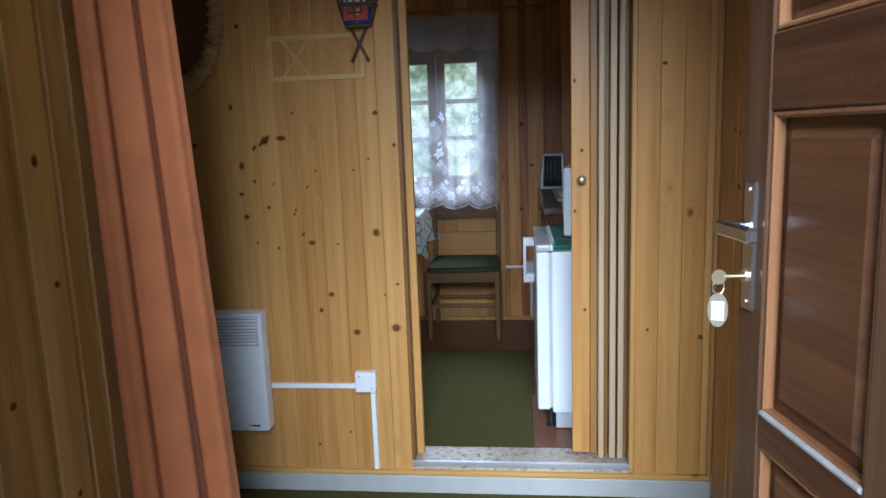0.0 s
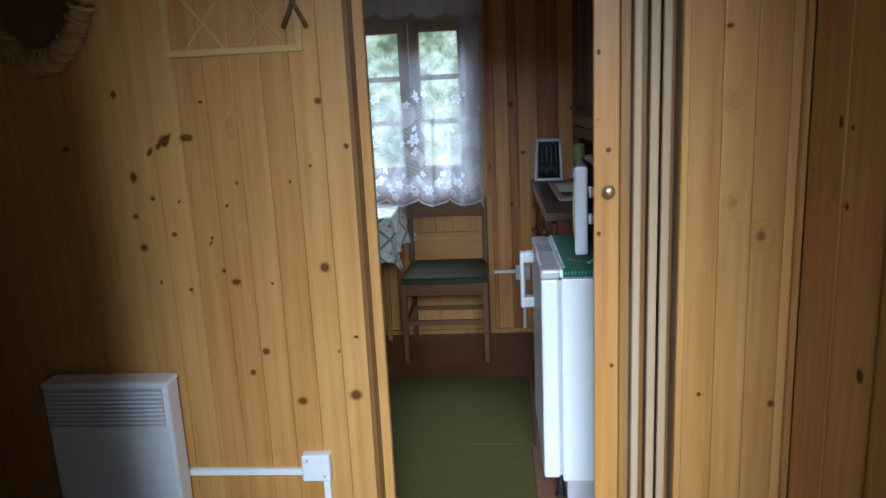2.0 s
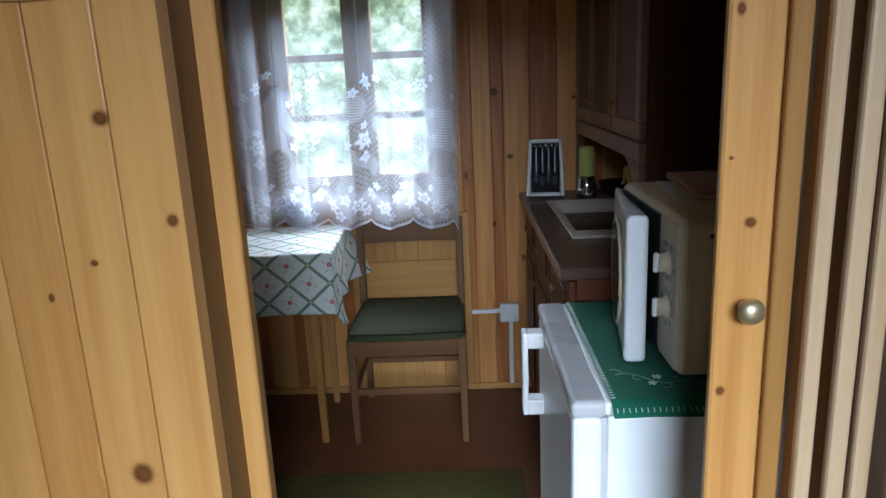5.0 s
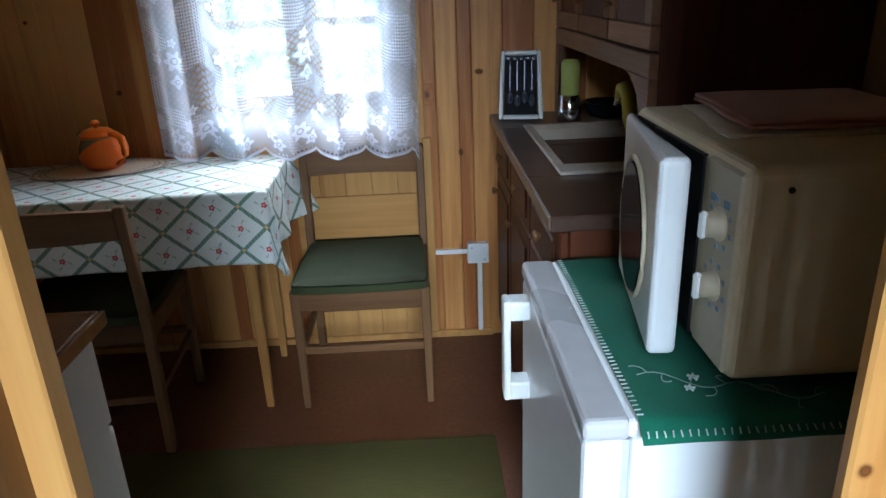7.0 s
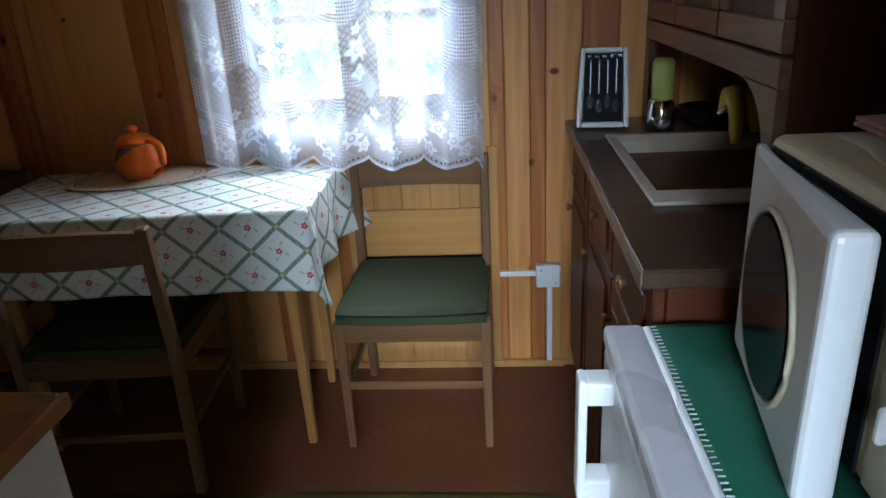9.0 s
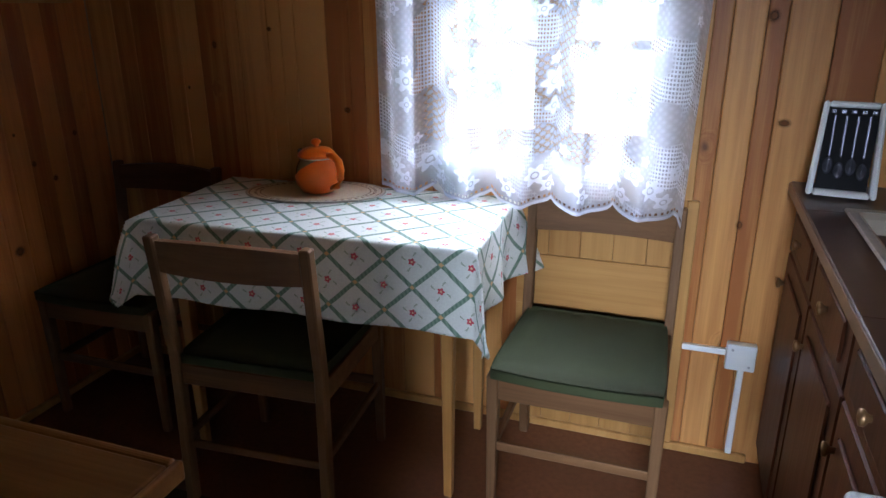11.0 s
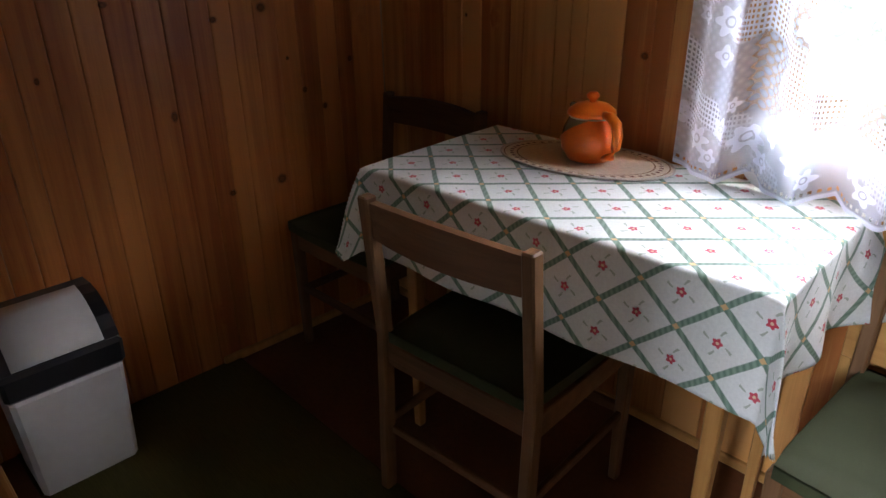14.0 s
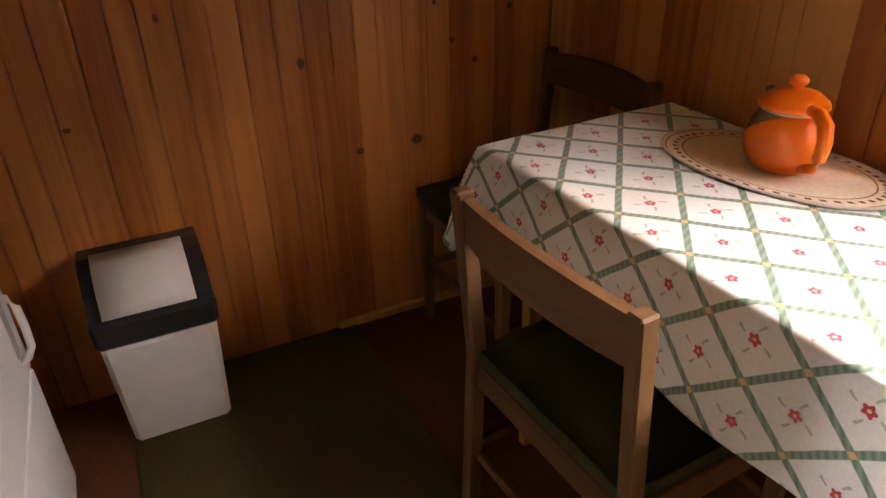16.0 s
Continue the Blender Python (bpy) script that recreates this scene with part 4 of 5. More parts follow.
def felt_mat():
    x0, x1, y0, y1, z = 0.128, 0.600, 2.728, 3.275, 0.787
    ob = thing("felt_mat", ((x0 + x1) / 2, (y0 + y1) / 2, z), "green felt mat with white stitched edge on the fridge", "mat")
    bm = bmesh.new()
    nx, ny = 30, 40
    rows = []
    for j in range(ny + 1):
        row = []
        for i in range(nx + 1):
            x, y = x0 + (x1 - x0) * i / nx, y0 - 0.022 + (y1 - y0 + 0.022) * j / ny
            dz = 0.0015 + 0.0012 * math.sin(x * 40) * math.sin(y * 33 + 1)
            if y < y0 + 0.010:
                dz -= (y0 + 0.010 - y) * 0.62
                y = y0 + 0.010 - (y0 + 0.010 - y) * 0.75
            row.append(bm.verts.new((x, y, z + dz + 0.0025)))
        rows.append(row)
    for j in range(ny):
        for i in range(nx):
            bm.faces.new((rows[j][i], rows[j][i + 1], rows[j + 1][i + 1], rows[j + 1][i]))
    felt = part("felt", bm, GREENMAT, ob, smooth=True)
    sol = felt.modifiers.new("thickness", "SOLIDIFY")
    sol.thickness, sol.offset = 0.0022, -1
    stitch = bmesh.new()
    bmesh.ops.create_cube(stitch, size=1, matrix=Matrix.Diagonal((0.0016, 0.0085, 0.0014, 1)))
    me = bpy.data.meshes.new("stitch")
    stitch.to_mesh(me)
    stitch.free()
    me.materials.append(THREAD)
    inv = base_of(ob).inverted()
    for k in range(46):
        s = new("stitch", me)
        s.parent = ob
        x = x0 + 0.006 + k * (x1 - x0 - 0.012) / 45
        s.matrix_basis = inv @ pose(x, y0 - 0.010, z - 0.009 + 0.0045, 32, 0, rng.uniform(-12, 12))
    for k in range(52):
        s = new("stitch", me)
        s.parent = ob
        s.matrix_basis = inv @ pose(x0 + 0.004, y0 + 0.02 + k * (y1 - y0 - 0.03) / 51, z + 0.0048, 0, 0, 90 + rng.uniform(-12, 12))
    # pale embroidered sprig
    stem = [(0.155 + 0.0125 * k, 2.838 - 0.0042 * k + 0.013 * math.sin(k * 0.75), z + 0.0062) for k in range(19)]
    part("embroidery", tube(stem, 0.0008, 5), EMBROID, ob, "pale embroidered stem")
    for k in range(1, 18, 2):
        x, y, _ = stem[k]
        s = 1 if k % 4 == 1 else -1
        curl = [(x + (0.004 + 0.014 * q) * math.cos(1.9 * q + k), y + s * 0.019 * math.sin(1.9 * q), z + 0.0062) for q in [m / 9 for m in range(10)]]
        part("embroidery", tube(curl, 0.0008, 5), EMBROID, ob, "pale embroidered tendril")
    for x, y, r in ((0.228, 2.826, 0.008), (0.214, 2.800, 0.007)):
        for a in range(5):
            c, s = math.cos(a * math.tau / 5), math.sin(a * math.tau / 5)
            part("embroidered_petal", tube([(x + 0.3 * r * c, y + 0.3 * r * s, z + 0.0060), (x + r * c, y + r * s, z + 0.0060)], 0.0018, 6), THREAD, ob)
EMBROID = cloth("pale_embroidery", (0.20, 0.32, 0.26))
felt_mat()

def microwave():
    z0 = 0.812
    ob = thing("microwave", (0.45, 3.0, 0.790), "yellowed microwave oven with its door ajar on the fridge", "microwave")
    x0, x1, y0, y1, z1 = 0.252, 0.60, 2.775, 3.215, 1.094
    part("body", box(x0 - 0.003, x1, y0, y1, z0, z1, 0.016, seg=4), BEIGE, ob)
    fr = part("front_frame", box(x0 - 0.005, x0 + 0.004, y0 + 0.013, y1 - 0.013, z0 + 0.013, z1 - 0.013, 0.003, seg=2), BEIGE, ob)
    part("control_panel", box(x0 - 0.007, x0 + 0.002, y0 + 0.010, y0 + 0.112, z0 + 0.008, z1 - 0.010, 0.004), PANEL_GREY, ob, "pale control panel")
    part("cavity_front", box(x0 - 0.008, x0 - 0.001, y0 + 0.122, y1 - 0.012, z0 + 0.010, z1 - 0.012, 0.002), BLACK, ob, "black oven front behind the door")
    for zc in (1.008, 0.925):
        k = lathe([(0.022, 0.0), (0.022, 0.003), (0.017, 0.006), (0.016, 0.017), (0.013, 0.020), (0.0, 0.020)], 24)
        k.transform(pose(x0 - 0.007, y0 + 0.058, zc, 0, -90, 0))
        dial = part("dial", k, PANEL_GREY, ob, "round pale dial", smooth=True)
        g = box(x0 - 0.034, x0 - 0.024, y0 + 0.053, y0 + 0.063, zc - 0.018, zc + 0.018, 0.003)
        part("grip", g, WHITE_PLASTIC, dial)
        for k in range(7):
            a = 0.5 + k * 0.72
            t = box(x0 - 0.0082, x0 - 0.0068, y0 + 0.058 + 0.032 * math.cos(a) - 0.003, y0 + 0.058 + 0.032 * math.cos(a) + 0.003, zc + 0.031 * math.sin(a) - 0.003, zc + 0.031 * math.sin(a) + 0.003)
            part("scale_mark", t, BLUE_INK, dial, "blue printed mark")
    for dy in (0.035, 0.075):
        part("print_mark", box(x0 - 0.0082, x0 - 0.0068, y0 + dy, y0 + dy + 0.016, 1.032, 1.042), BLUE_INK, ob, "blue printed mark")
    part("screw", tube([(0.298, y0 + 0.001, 1.066), (0.298, y0 - 0.002, 1.066)], 0.004, 10), BLACK, ob)
    for x in (0.31, 0.56):
        for y in (2.83, 3.18):
            part("foot", lathe([(0.012, 0), (0.014, 0.022)], 12, pose(x, y, 0.7905)), BLACK, ob)
    # door, hinged at the far side
    d = Matrix.Translation((x0 - 0.010, y1 - 0.006, 0)) @ pose(0, 0, 0, 0, 0, -3.5)
    def wedge(bm):
        # the door is thin at its hinge and thick at its free edge
        for v in bm.verts:
            if v.co.x < -0.02:
                v.co.x += 0.030 * (1 + v.co.y / 0.334)
        return bm
    b = box(-0.042, 0.0, -0.334, 0.0, z0 - 0.014, z1 - 0.010, 0.010, seg=3)
    wedge(b).transform(d)
    door = part("door", b, WHITE, ob, "thick white door")
    w = lathe([(0.0, 0.0), (1.0, 0.0), (0.96, 0.008), (0.0, 0.008)], 40)
    for v in w.verts:
        v.co = Vector((-0.042 - v.co.z, -0.165 + v.co.x * 0.112, 0.935 + v.co.y * 0.104))
    bmesh.ops.recalc_face_normals(w, faces=w.faces[:])
    wedge(w).transform(d)
    part("window", w, DARKGLASS, door, "dark oval window")
    rim = [(-0.046, -0.165 + 0.118 * math.cos(k * math.tau / 40), 0.935 + 0.108 * math.sin(k * math.tau / 40)) for k in range(40)]
    r = tube(rim, 0.004, 8, closed=True)
    wedge(r).transform(d)
    part("window_rim", r, PANEL_GREY, door, "pale oval rim", smooth=True)
microwave()

def folded_cloth(name, label, mat, x0, x1, y0, y1, z, layers, rz):
    ob = thing(name, ((x0 + x1) / 2, (y0 + y1) / 2, z), label, "cloth", rz=rz)
    hx, hy = (x1 - x0) / 2, (y1 - y0) / 2
    for k in range(layers):
        b = bmesh.new()
        bmesh.ops.create_grid(b, x_segments=18, y_segments=18, size=1)
        for v in b.verts:
            u, w = v.co.x, v.co.y
            v.co = Vector((u * (hx - 0.003 * k) + 0.003 * math.sin(3 * w + k), w * (hy - 0.003 * k) + 0.003 * math.sin(2.5 * u + 2 * k), 0.0045 + 0.0072 * k + 0.0008 * math.sin(5 * u + k) * math.sin(4 * w)))
        o = part("fold", b, mat, ob, local=True, smooth=True)
        s = o.modifiers.new("thickness", "SOLIDIFY")
        s.thickness = 0.006
        bv = o.modifiers.new("soft_edge", "BEVEL")
        bv.width, bv.segments = 0.0025, 2
folded_cloth("cream_cloth", "folded cream cloth on the microwave", TOWEL_PALE, 0.300, 0.585, 2.915, 3.170, 1.0945, 1, -6)
folded_cloth("salmon_cloth", "folded salmon-pink cloth on the microwave", TOWEL, 0.330, 0.590, 2.925, 3.195, 1.103, 2, -5)

# ---- sink units ----
def base_unit(y0, y1, drawer):
    ob = thing("sink_cabinet", (0.45, (y0 + y1) / 2, 0), "red-brown wooden kitchen base cabinet", "cabinet", "kitchen base cabinets")
    part("carcass", box(0.160, 0.795, y0, y1, 0.07, 0.838, 0.002), WALNUT, ob)
    part("toe_kick", box(0.20, 0.79, y0, y1, 0.0, 0.07), WALNUT, ob)
    def front(name, a, b, c, d):
        p = part(name, box(0.140, 0.160, a, b, c, d, 0.004), WALNUT, ob)
        part("raised_field", box(0.134, 0.141, a + 0.045, b - 0.045, c + (0.045 if d - c > 0.25 else 0.03), d - (0.045 if d - c > 0.25 else 0.03), 0.005), WALNUT, p)
        k = lathe([(0.006, 0.0), (0.006, 0.010), (0.013, 0.016), (0.013, 0.022), (0.0, 0.025)], 16)
        k.transform(pose(0.140, (b - 0.035) if name == "door" else (a + b) / 2, d - (0.08 if name == "door" else (d - c) / 2), 0, -90, 0))
        part("knob", k, KNOB, p, "small dull brass knob", smooth=True)
    if drawer:
        front("drawer", y0 + 0.004, y1 - 0.004, 0.69, 0.832)
        front("door", y0 + 0.004, y1 - 0.004, 0.078, 0.684)
    else:
        front("door", y0 + 0.004, y1 - 0.004, 0.078, 0.832)
base_unit(3.305, 3.69, True)
base_unit(3.692, 4.08, True)
base_unit(4.082, 4.462, True)

def worktop():
    ob = thing("worktop", (0.45, 3.88, 0.838), "dark brown worktop with a pale worn front edge", "worktop")
    for x0, x1, y0, y1 in ((0.118, 0.798, 3.295, 3.60), (0.118, 0.798, 4.19, 4.468), (0.118, 0.205, 3.60, 4.19), (0.62, 0.798, 3.60, 4.19)):
        part("top_section", box(x0, x1, y0, y1, 0.839, 0.872, 0.002), WORKTOP, ob)
    part("edge_band", box(0.1145, 0.1185, 3.295, 4.468, 0.843, 0.869, 0.001), EDGE, ob, "paler worn edge band")
    part("edge_band", box(0.1185, 0.798, 3.2915, 3.2955, 0.843, 0.869, 0.001), WORKTOP, ob)
EDGE = plain("worn_edge", (0.20, 0.12, 0.08), 0.35, spread=0.15)
worktop()

def sink():
    ob = thing("sink", (0.41, 3.9, 0.872), "beige inset sink with a raised rim in the worktop", "sink")
    x0, x1, y0, y1 = 0.195, 0.63, 3.592, 4.198
    rim = bmesh.new()
    for a, b, c, d in ((x0, x1, y0, y0 + 0.075), (x0, x1, y1 - 0.03, y1), (x0, x0 + 0.022, y0 + 0.075, y1 - 0.03), (x1 - 0.022, x1, y0 + 0.075, y1 - 0.03)):
        box(a, b, c, d, 0.873, 0.882, 0.003, bm=rim)
    part("rim", rim, SINKRIM, ob, "pale worn rim")
    bowl = bmesh.new()
    a0, a1, c0, c1 = x0 + 0.022, x1 - 0.022, y0 + 0.075, y1 - 0.03
    rings = []
    for s, z in ((0.0, 0.880), (0.008, 0.868), (0.018, 0.80), (0.040, 0.755)):
        rings.append([bowl.verts.new(q) for q in ((a0 + s, c0 + s, z), (a1 - s, c0 + s, z), (a1 - s, c1 - s, z), (a0 + s, c1 - s, z))])
    for p, q in zip(rings, rings[1:]):
        for k in range(4):
            bowl.faces.new((p[k], p[(k + 1) % 4], q[(k + 1) % 4], q[k]))
    bowl.faces.new(rings[-1])
    bmesh.ops.recalc_face_normals(bowl, faces=bowl.faces[:])
    o = part("bowl", bowl, SINK, ob)
    s = o.modifiers.new("thickness", "SOLIDIFY")
    s.thickness = 0.003
    part("drain", lathe([(0.0, 0.756), (0.026, 0.756), (0.030, 0.759), (0.0, 0.759)], 20, pose(0.41, 3.9, 0)), CHROME, ob, "chrome drain")
SINKRIM = plain("pale_sink_rim", (0.50, 0.44, 0.37), 0.4, spread=0.15, scale=50)
sink()

def wall_cupboard():
    x0, y0, y1, z0, z1 = 0.345, 3.455, 4.465, 1.105, 1.93
    ob = thing("wall_cupboard", (0.57, 3.96, 0.873), "red-brown wooden wall cupboard above the sink", "cupboard")
    part("carcass", box(x0 + 0.02, 0.797, y0 + 0.02, y1, z0 + 0.02, z1, 0.002), WALNUT, ob)
    part("side_panel", box(x0 + 0.02, 0.797, y0, y0 + 0.02, 0.8735, z1, 0.003), WALNUT, ob)
    part("bottom_rail", box(x0, x0 + 0.02, y0, y1, z0, z0 + 0.05, 0.003), CUPRAIL, ob)
    # curved bracket under the near end
    b = bmesh.new()
    pts = [(y0, 0.8735), (y0 + 0.03, 0.8735)] + [(y0 + 0.03 + 0.15 * (1 - math.cos(a)), 0.955 + 0.15 * math.sin(a)) for a in [k * math.pi / 20 for k in range(11)]] + [(y0 + 0.18, z0), (y0, z0)]
    lo = [b.verts.new((x0, y, z)) for y, z in pts]
    hi = [b.verts.new((x0 + 0.02, y, z)) for y, z in pts]
    b.faces.new(lo)
    b.faces.new(hi[::-1])
    for k in range(len(pts)):
        b.faces.new((lo[k], hi[k], hi[(k + 1) % len(pts)], lo[(k + 1) % len(pts)]))
    bmesh.ops.remove_doubles(b, verts=b.verts[:], dist=1e-5)
    bmesh.ops.recalc_face_normals(b, faces=b.faces[:])
    part("curved_bracket", b, CUPRAIL, ob)
    part("end_post", box(x0, x0 + 0.02, y1 - 0.06, y1, 0.8735, z0, 0.002), CUPRAIL, ob)
    for a, c in ((y0 + 0.004, y0 + 0.335), (y0 + 0.339, y0 + 0.67), (y0 + 0.674, y1 - 0.004)):
        bm = bmesh.new()
        for p, q, r, s in ((a, c, z0 + 0.055, z0 + 0.105), (a, c, z1 - 0.055, z1 - 0.004), (a, a + 0.05, z0 + 0.105, z1 - 0.055), (c - 0.05, c, z0 + 0.105, z1 - 0.055)):
            box(x0, x0 + 0.02, p, q, r, s, 0.003, bm=bm)
        d = part("door", bm, CUPRAIL, ob)
        part("door_panel", box(x0 + 0.008, x0 + 0.014, a + 0.05, c - 0.05, z0 + 0.105, z1 - 0.055), WALNUT, d)
        k = lathe([(0.005, 0.0), (0.005, 0.010), (0.011, 0.016), (0.0, 0.023)], 14)
        k.transform(pose(x0, c - 0.025, z0 + 0.14, 0, -90, 0))
        part("knob", k, KNOB, d, "small dull brass knob", smooth=True)
CUPRAIL = wood("cupboard_rail", (0.20, 0.095, 0.05), (0.10, 0.042, 0.022), axis=1, knots=0.0, rough=0.35, coat=0.3)
wall_cupboard()

VELVET = cloth("black_velvet", (0.010, 0.010, 0.012), sheen=0.0)
SPOON = plain("dull_steel", (0.075, 0.075, 0.09), 0.34, 1.0)
def cutlery_box():
    ob = thing("cutlery_box", (0.207, 4.335, 0.872), "cutlery set in a white-edged display box on the worktop", "cutlery box", rz=-8)
    m = pose(0, 0, 0, -9, 0, 0)
    def add(name, b, mat, label=""):
        b.transform(m)
        return part(name, b, mat, ob, label, local=True)
    fr = bmesh.new()
    for a, c, d, e in ((-0.064, -0.052, 0.002, 0.222), (0.052, 0.064, 0.002, 0.222), (-0.052, 0.052, 0.002, 0.016), (-0.052, 0.052, 0.208, 0.222)):
        box(a, c, -0.025, 0.02, d, e, 0.004, bm=fr)
    for v in fr.verts:
        if v.co.z < 0.05:
            v.co.x *= 1 + 0.16 * (0.05 - v.co.z) / 0.05
            v.co.y -= 0.02 * (0.05 - v.co.z) / 0.05 if v.co.y < 0 else 0
    add("frame", fr, WHITE_PLASTIC)
    add("backing", box(-0.054, 0.054, 0.0, 0.018, 0.010, 0.214), VELVET, "black velvet insert")
    for k in range(4):
        x = -0.036 + 0.024 * k
        h = bmesh.new()
        box(x - 0.0025, x + 0.0025, -0.006, -0.002, 0.095, 0.190, 0.001, bm=h)
        bowl = lathe([(0.0, -0.004), (0.7, -0.002), (1.0, 0.002), (0.8, 0.003), (0.0, 0.0)], 16)
        for v in bowl.verts:
            v.co = Vector((x + v.co.x * 0.011, -0.006 - v.co.z, 0.072 - 0.010 * (k % 2) + v.co.y * 0.020))
        merge(h, bowl)
        add("spoon", h, SPOON, "shiny steel spoon")
    for k in range(5):
        add("edge_clip", box(-0.046 + k * 0.021, -0.036 + k * 0.021, -0.010, -0.001, 0.195, 0.203, 0.001), SPOON)
cutlery_box()

def canister():
    ob = thing("steel_canister", (0.352, 4.25, 0.872), "steel canister with a yellow-green sponge on top", "canister")
    part("body", lathe([(0.036, 0.0), (0.039, 0.004), (0.035, 0.085), (0.030, 0.090), (0.0, 0.090)], 28), CHROME, ob, local=True, smooth=True)
    bt = thing("sponge_roll", (0.352, 4.25, 0.9625), "yellow-green cleaning sponge standing on the canister", "sponge")
    b = lathe([(0.026, 0.0), (0.029, 0.004), (0.029, 0.095), (0.024, 0.106), (0.0, 0.108)], 20)
    part("sponge", b, LIME, bt, local=True, smooth=True)
canister()

def dish(name, label, cat, x, y, prof, mat):
    ob = thing(name, (x, y, 0.8725), label, cat)
    part("vessel", lathe(prof, 28), mat, ob, local=True, smooth=True)
dish("dark_bowl", "dark glass bowl behind the sink", "bowl", 0.49, 4.30, [(0.03, 0.0), (0.06, 0.01), (0.085, 0.055), (0.080, 0.055), (0.055, 0.014), (0.0, 0.010)], DARKGLASS)
dish("steel_pot", "small steel pot behind the sink", "pot", 0.60, 4.35, [(0.05, 0.0), (0.055, 0.004), (0.055, 0.09), (0.050, 0.09), (0.050, 0.008), (0.0, 0.008)], STEEL)

def gloves():
    ob = thing("rubber_gloves", (0.47, 4.0, 0.872), "yellow rubber gloves draped over the sink tap", "gloves")
    part("glove", tube([(0.455, 4.05, 0.965), (0.455, 4.02, 1.005), (0.455, 3.985, 1.012), (0.455, 3.955, 0.99), (0.455, 3.945, 0.94), (0.455, 3.945, 0.905)], 0.02, 10, taper=[0.014, 0.020, 0.022, 0.022, 0.018, 0.010]), YELLOW, ob, smooth=True)
    part("glove", tube([(0.495, 4.05, 0.955), (0.495, 4.02, 1.0), (0.495, 3.985, 1.008), (0.495, 3.955, 0.985), (0.495, 3.945, 0.93)], 0.02, 10, taper=[0.014, 0.020, 0.022, 0.020, 0.012]), YELLOW, ob, smooth=True)
    tap = thing("tap", (0.66, 4.0, 0.872), "chrome kitchen tap at the sink", "tap")
    part("spout", tube([(0.69, 4.0, 0.872), (0.69, 4.0, 0.96), (0.67, 4.0, 0.985), (0.60, 4.0, 0.985), (0.45, 4.0, 0.980), (0.43, 4.0, 0.96)], 0.010, 10), CHROME, tap, smooth=True)
    part("base", lathe([(0.025, 0.872), (0.025, 0.885), (0.014, 0.895), (0.0, 0.896)], 20, pose(0.69, 4.0, 0)), CHROME, tap, smooth=True)
    part("lever", tube([(0.69, 4.0, 0.965), (0.705, 3.96, 0.985)], 0.006), CHROME, tap)
gloves()

# ---- white units along the door wall ----
def white_unit(x0, x1):
    ob = thing("white_cabinet", ((x0 + x1) / 2, 2.75, 0), "white kitchen base cabinet against the pine wall", "cabinet", "white base cabinets")
    part("carcass", box(x0, x1, DW1 + 0.006, 2.975, 0.06, 0.828, 0.002), WHITE, ob)
    part("toe_kick", box(x0 + 0.001, x1 - 0.001, DW1 + 0.006, 2.92, 0.0, 0.06), GREY_PLASTIC, ob)
    for a, c, d in (("drawer", 0.66, 0.822), ("door", 0.066, 0.654)):
        f = part(a, box(x0 + 0.003, x1 - 0.003, 2.976, 2.994, c, d, 0.003), WHITE, ob)
        part("handle", box((x0 + x1) / 2 - 0.05, (x0 + x1) / 2 + 0.05, 2.994, 3.012, d - 0.06, d - 0.045, 0.004), GREY_PLASTIC, f, "grey bar handle")
white_unit(-1.235, -0.645)
def handled_unit(x0, x1):
    ob = thing("white_cabinet", ((x0 + x1) / 2, 2.75, 0), "white kitchen cabinet with a bow handle by the wall", "cabinet", "white base cabinets")
    part("carcass", box(x0, x1, DW1 + 0.006, 2.975, 0.06, 0.828, 0.002), WHITE, ob)
    part("toe_kick", box(x0 + 0.001, x1 - 0.001, DW1 + 0.006, 2.945, 0.0, 0.06), GREY_PLASTIC, ob)
    part("drawer", box(x0 + 0.002, x1 - 0.003, 2.976, 3.004, 0.020, 0.345, 0.007, seg=3), WHITE, ob)
    door = part("door", box(x0 + 0.002, x1 - 0.003, 2.976, 3.004, 0.353, 0.822, 0.007, seg=3), WHITE, ob)
    hx = x0 + 0.075
    pts = [(hx, 3.000, 0.405), (hx, 3.018, 0.415), (hx, 3.030, 0.440), (hx, 3.032, 0.485), (hx, 3.030, 0.530), (hx, 3.018, 0.555), (hx, 3.000, 0.565)]
    part("handle", tube(pts, 0.008, 10), WHITE_PLASTIC, door, "white bow handle", smooth=True)
    part("handle_recess", box(hx - 0.018, hx + 0.018, 3.002, 3.0055, 0.425, 0.545, 0.001), GREY_PLASTIC, door, "grey shallow recess")
handled_unit(-1.853, -1.237)
top = thing("wooden_worktop", (-1.24, 2.75, 0.829), "honey-brown wooden worktop on the white cabinets", "worktop")
part("top", box(-1.853, -0.636, DW1 + 0.005, 2.996, 0.829, 0.853, 0.003, seg=2), OAKTOP, top)
part("front_edge", box(-1.853, -0.636, 2.9965, 3.012, 0.827, 0.852, 0.006, seg=3), OAKTOP, top, "rounded front edge strip")
part("end_edge", box(-0.6355, -0.626, DW1 + 0.005, 3.010, 0.828, 0.852, 0.003, seg=2), OAKTOP, top, "narrow end edge strip")

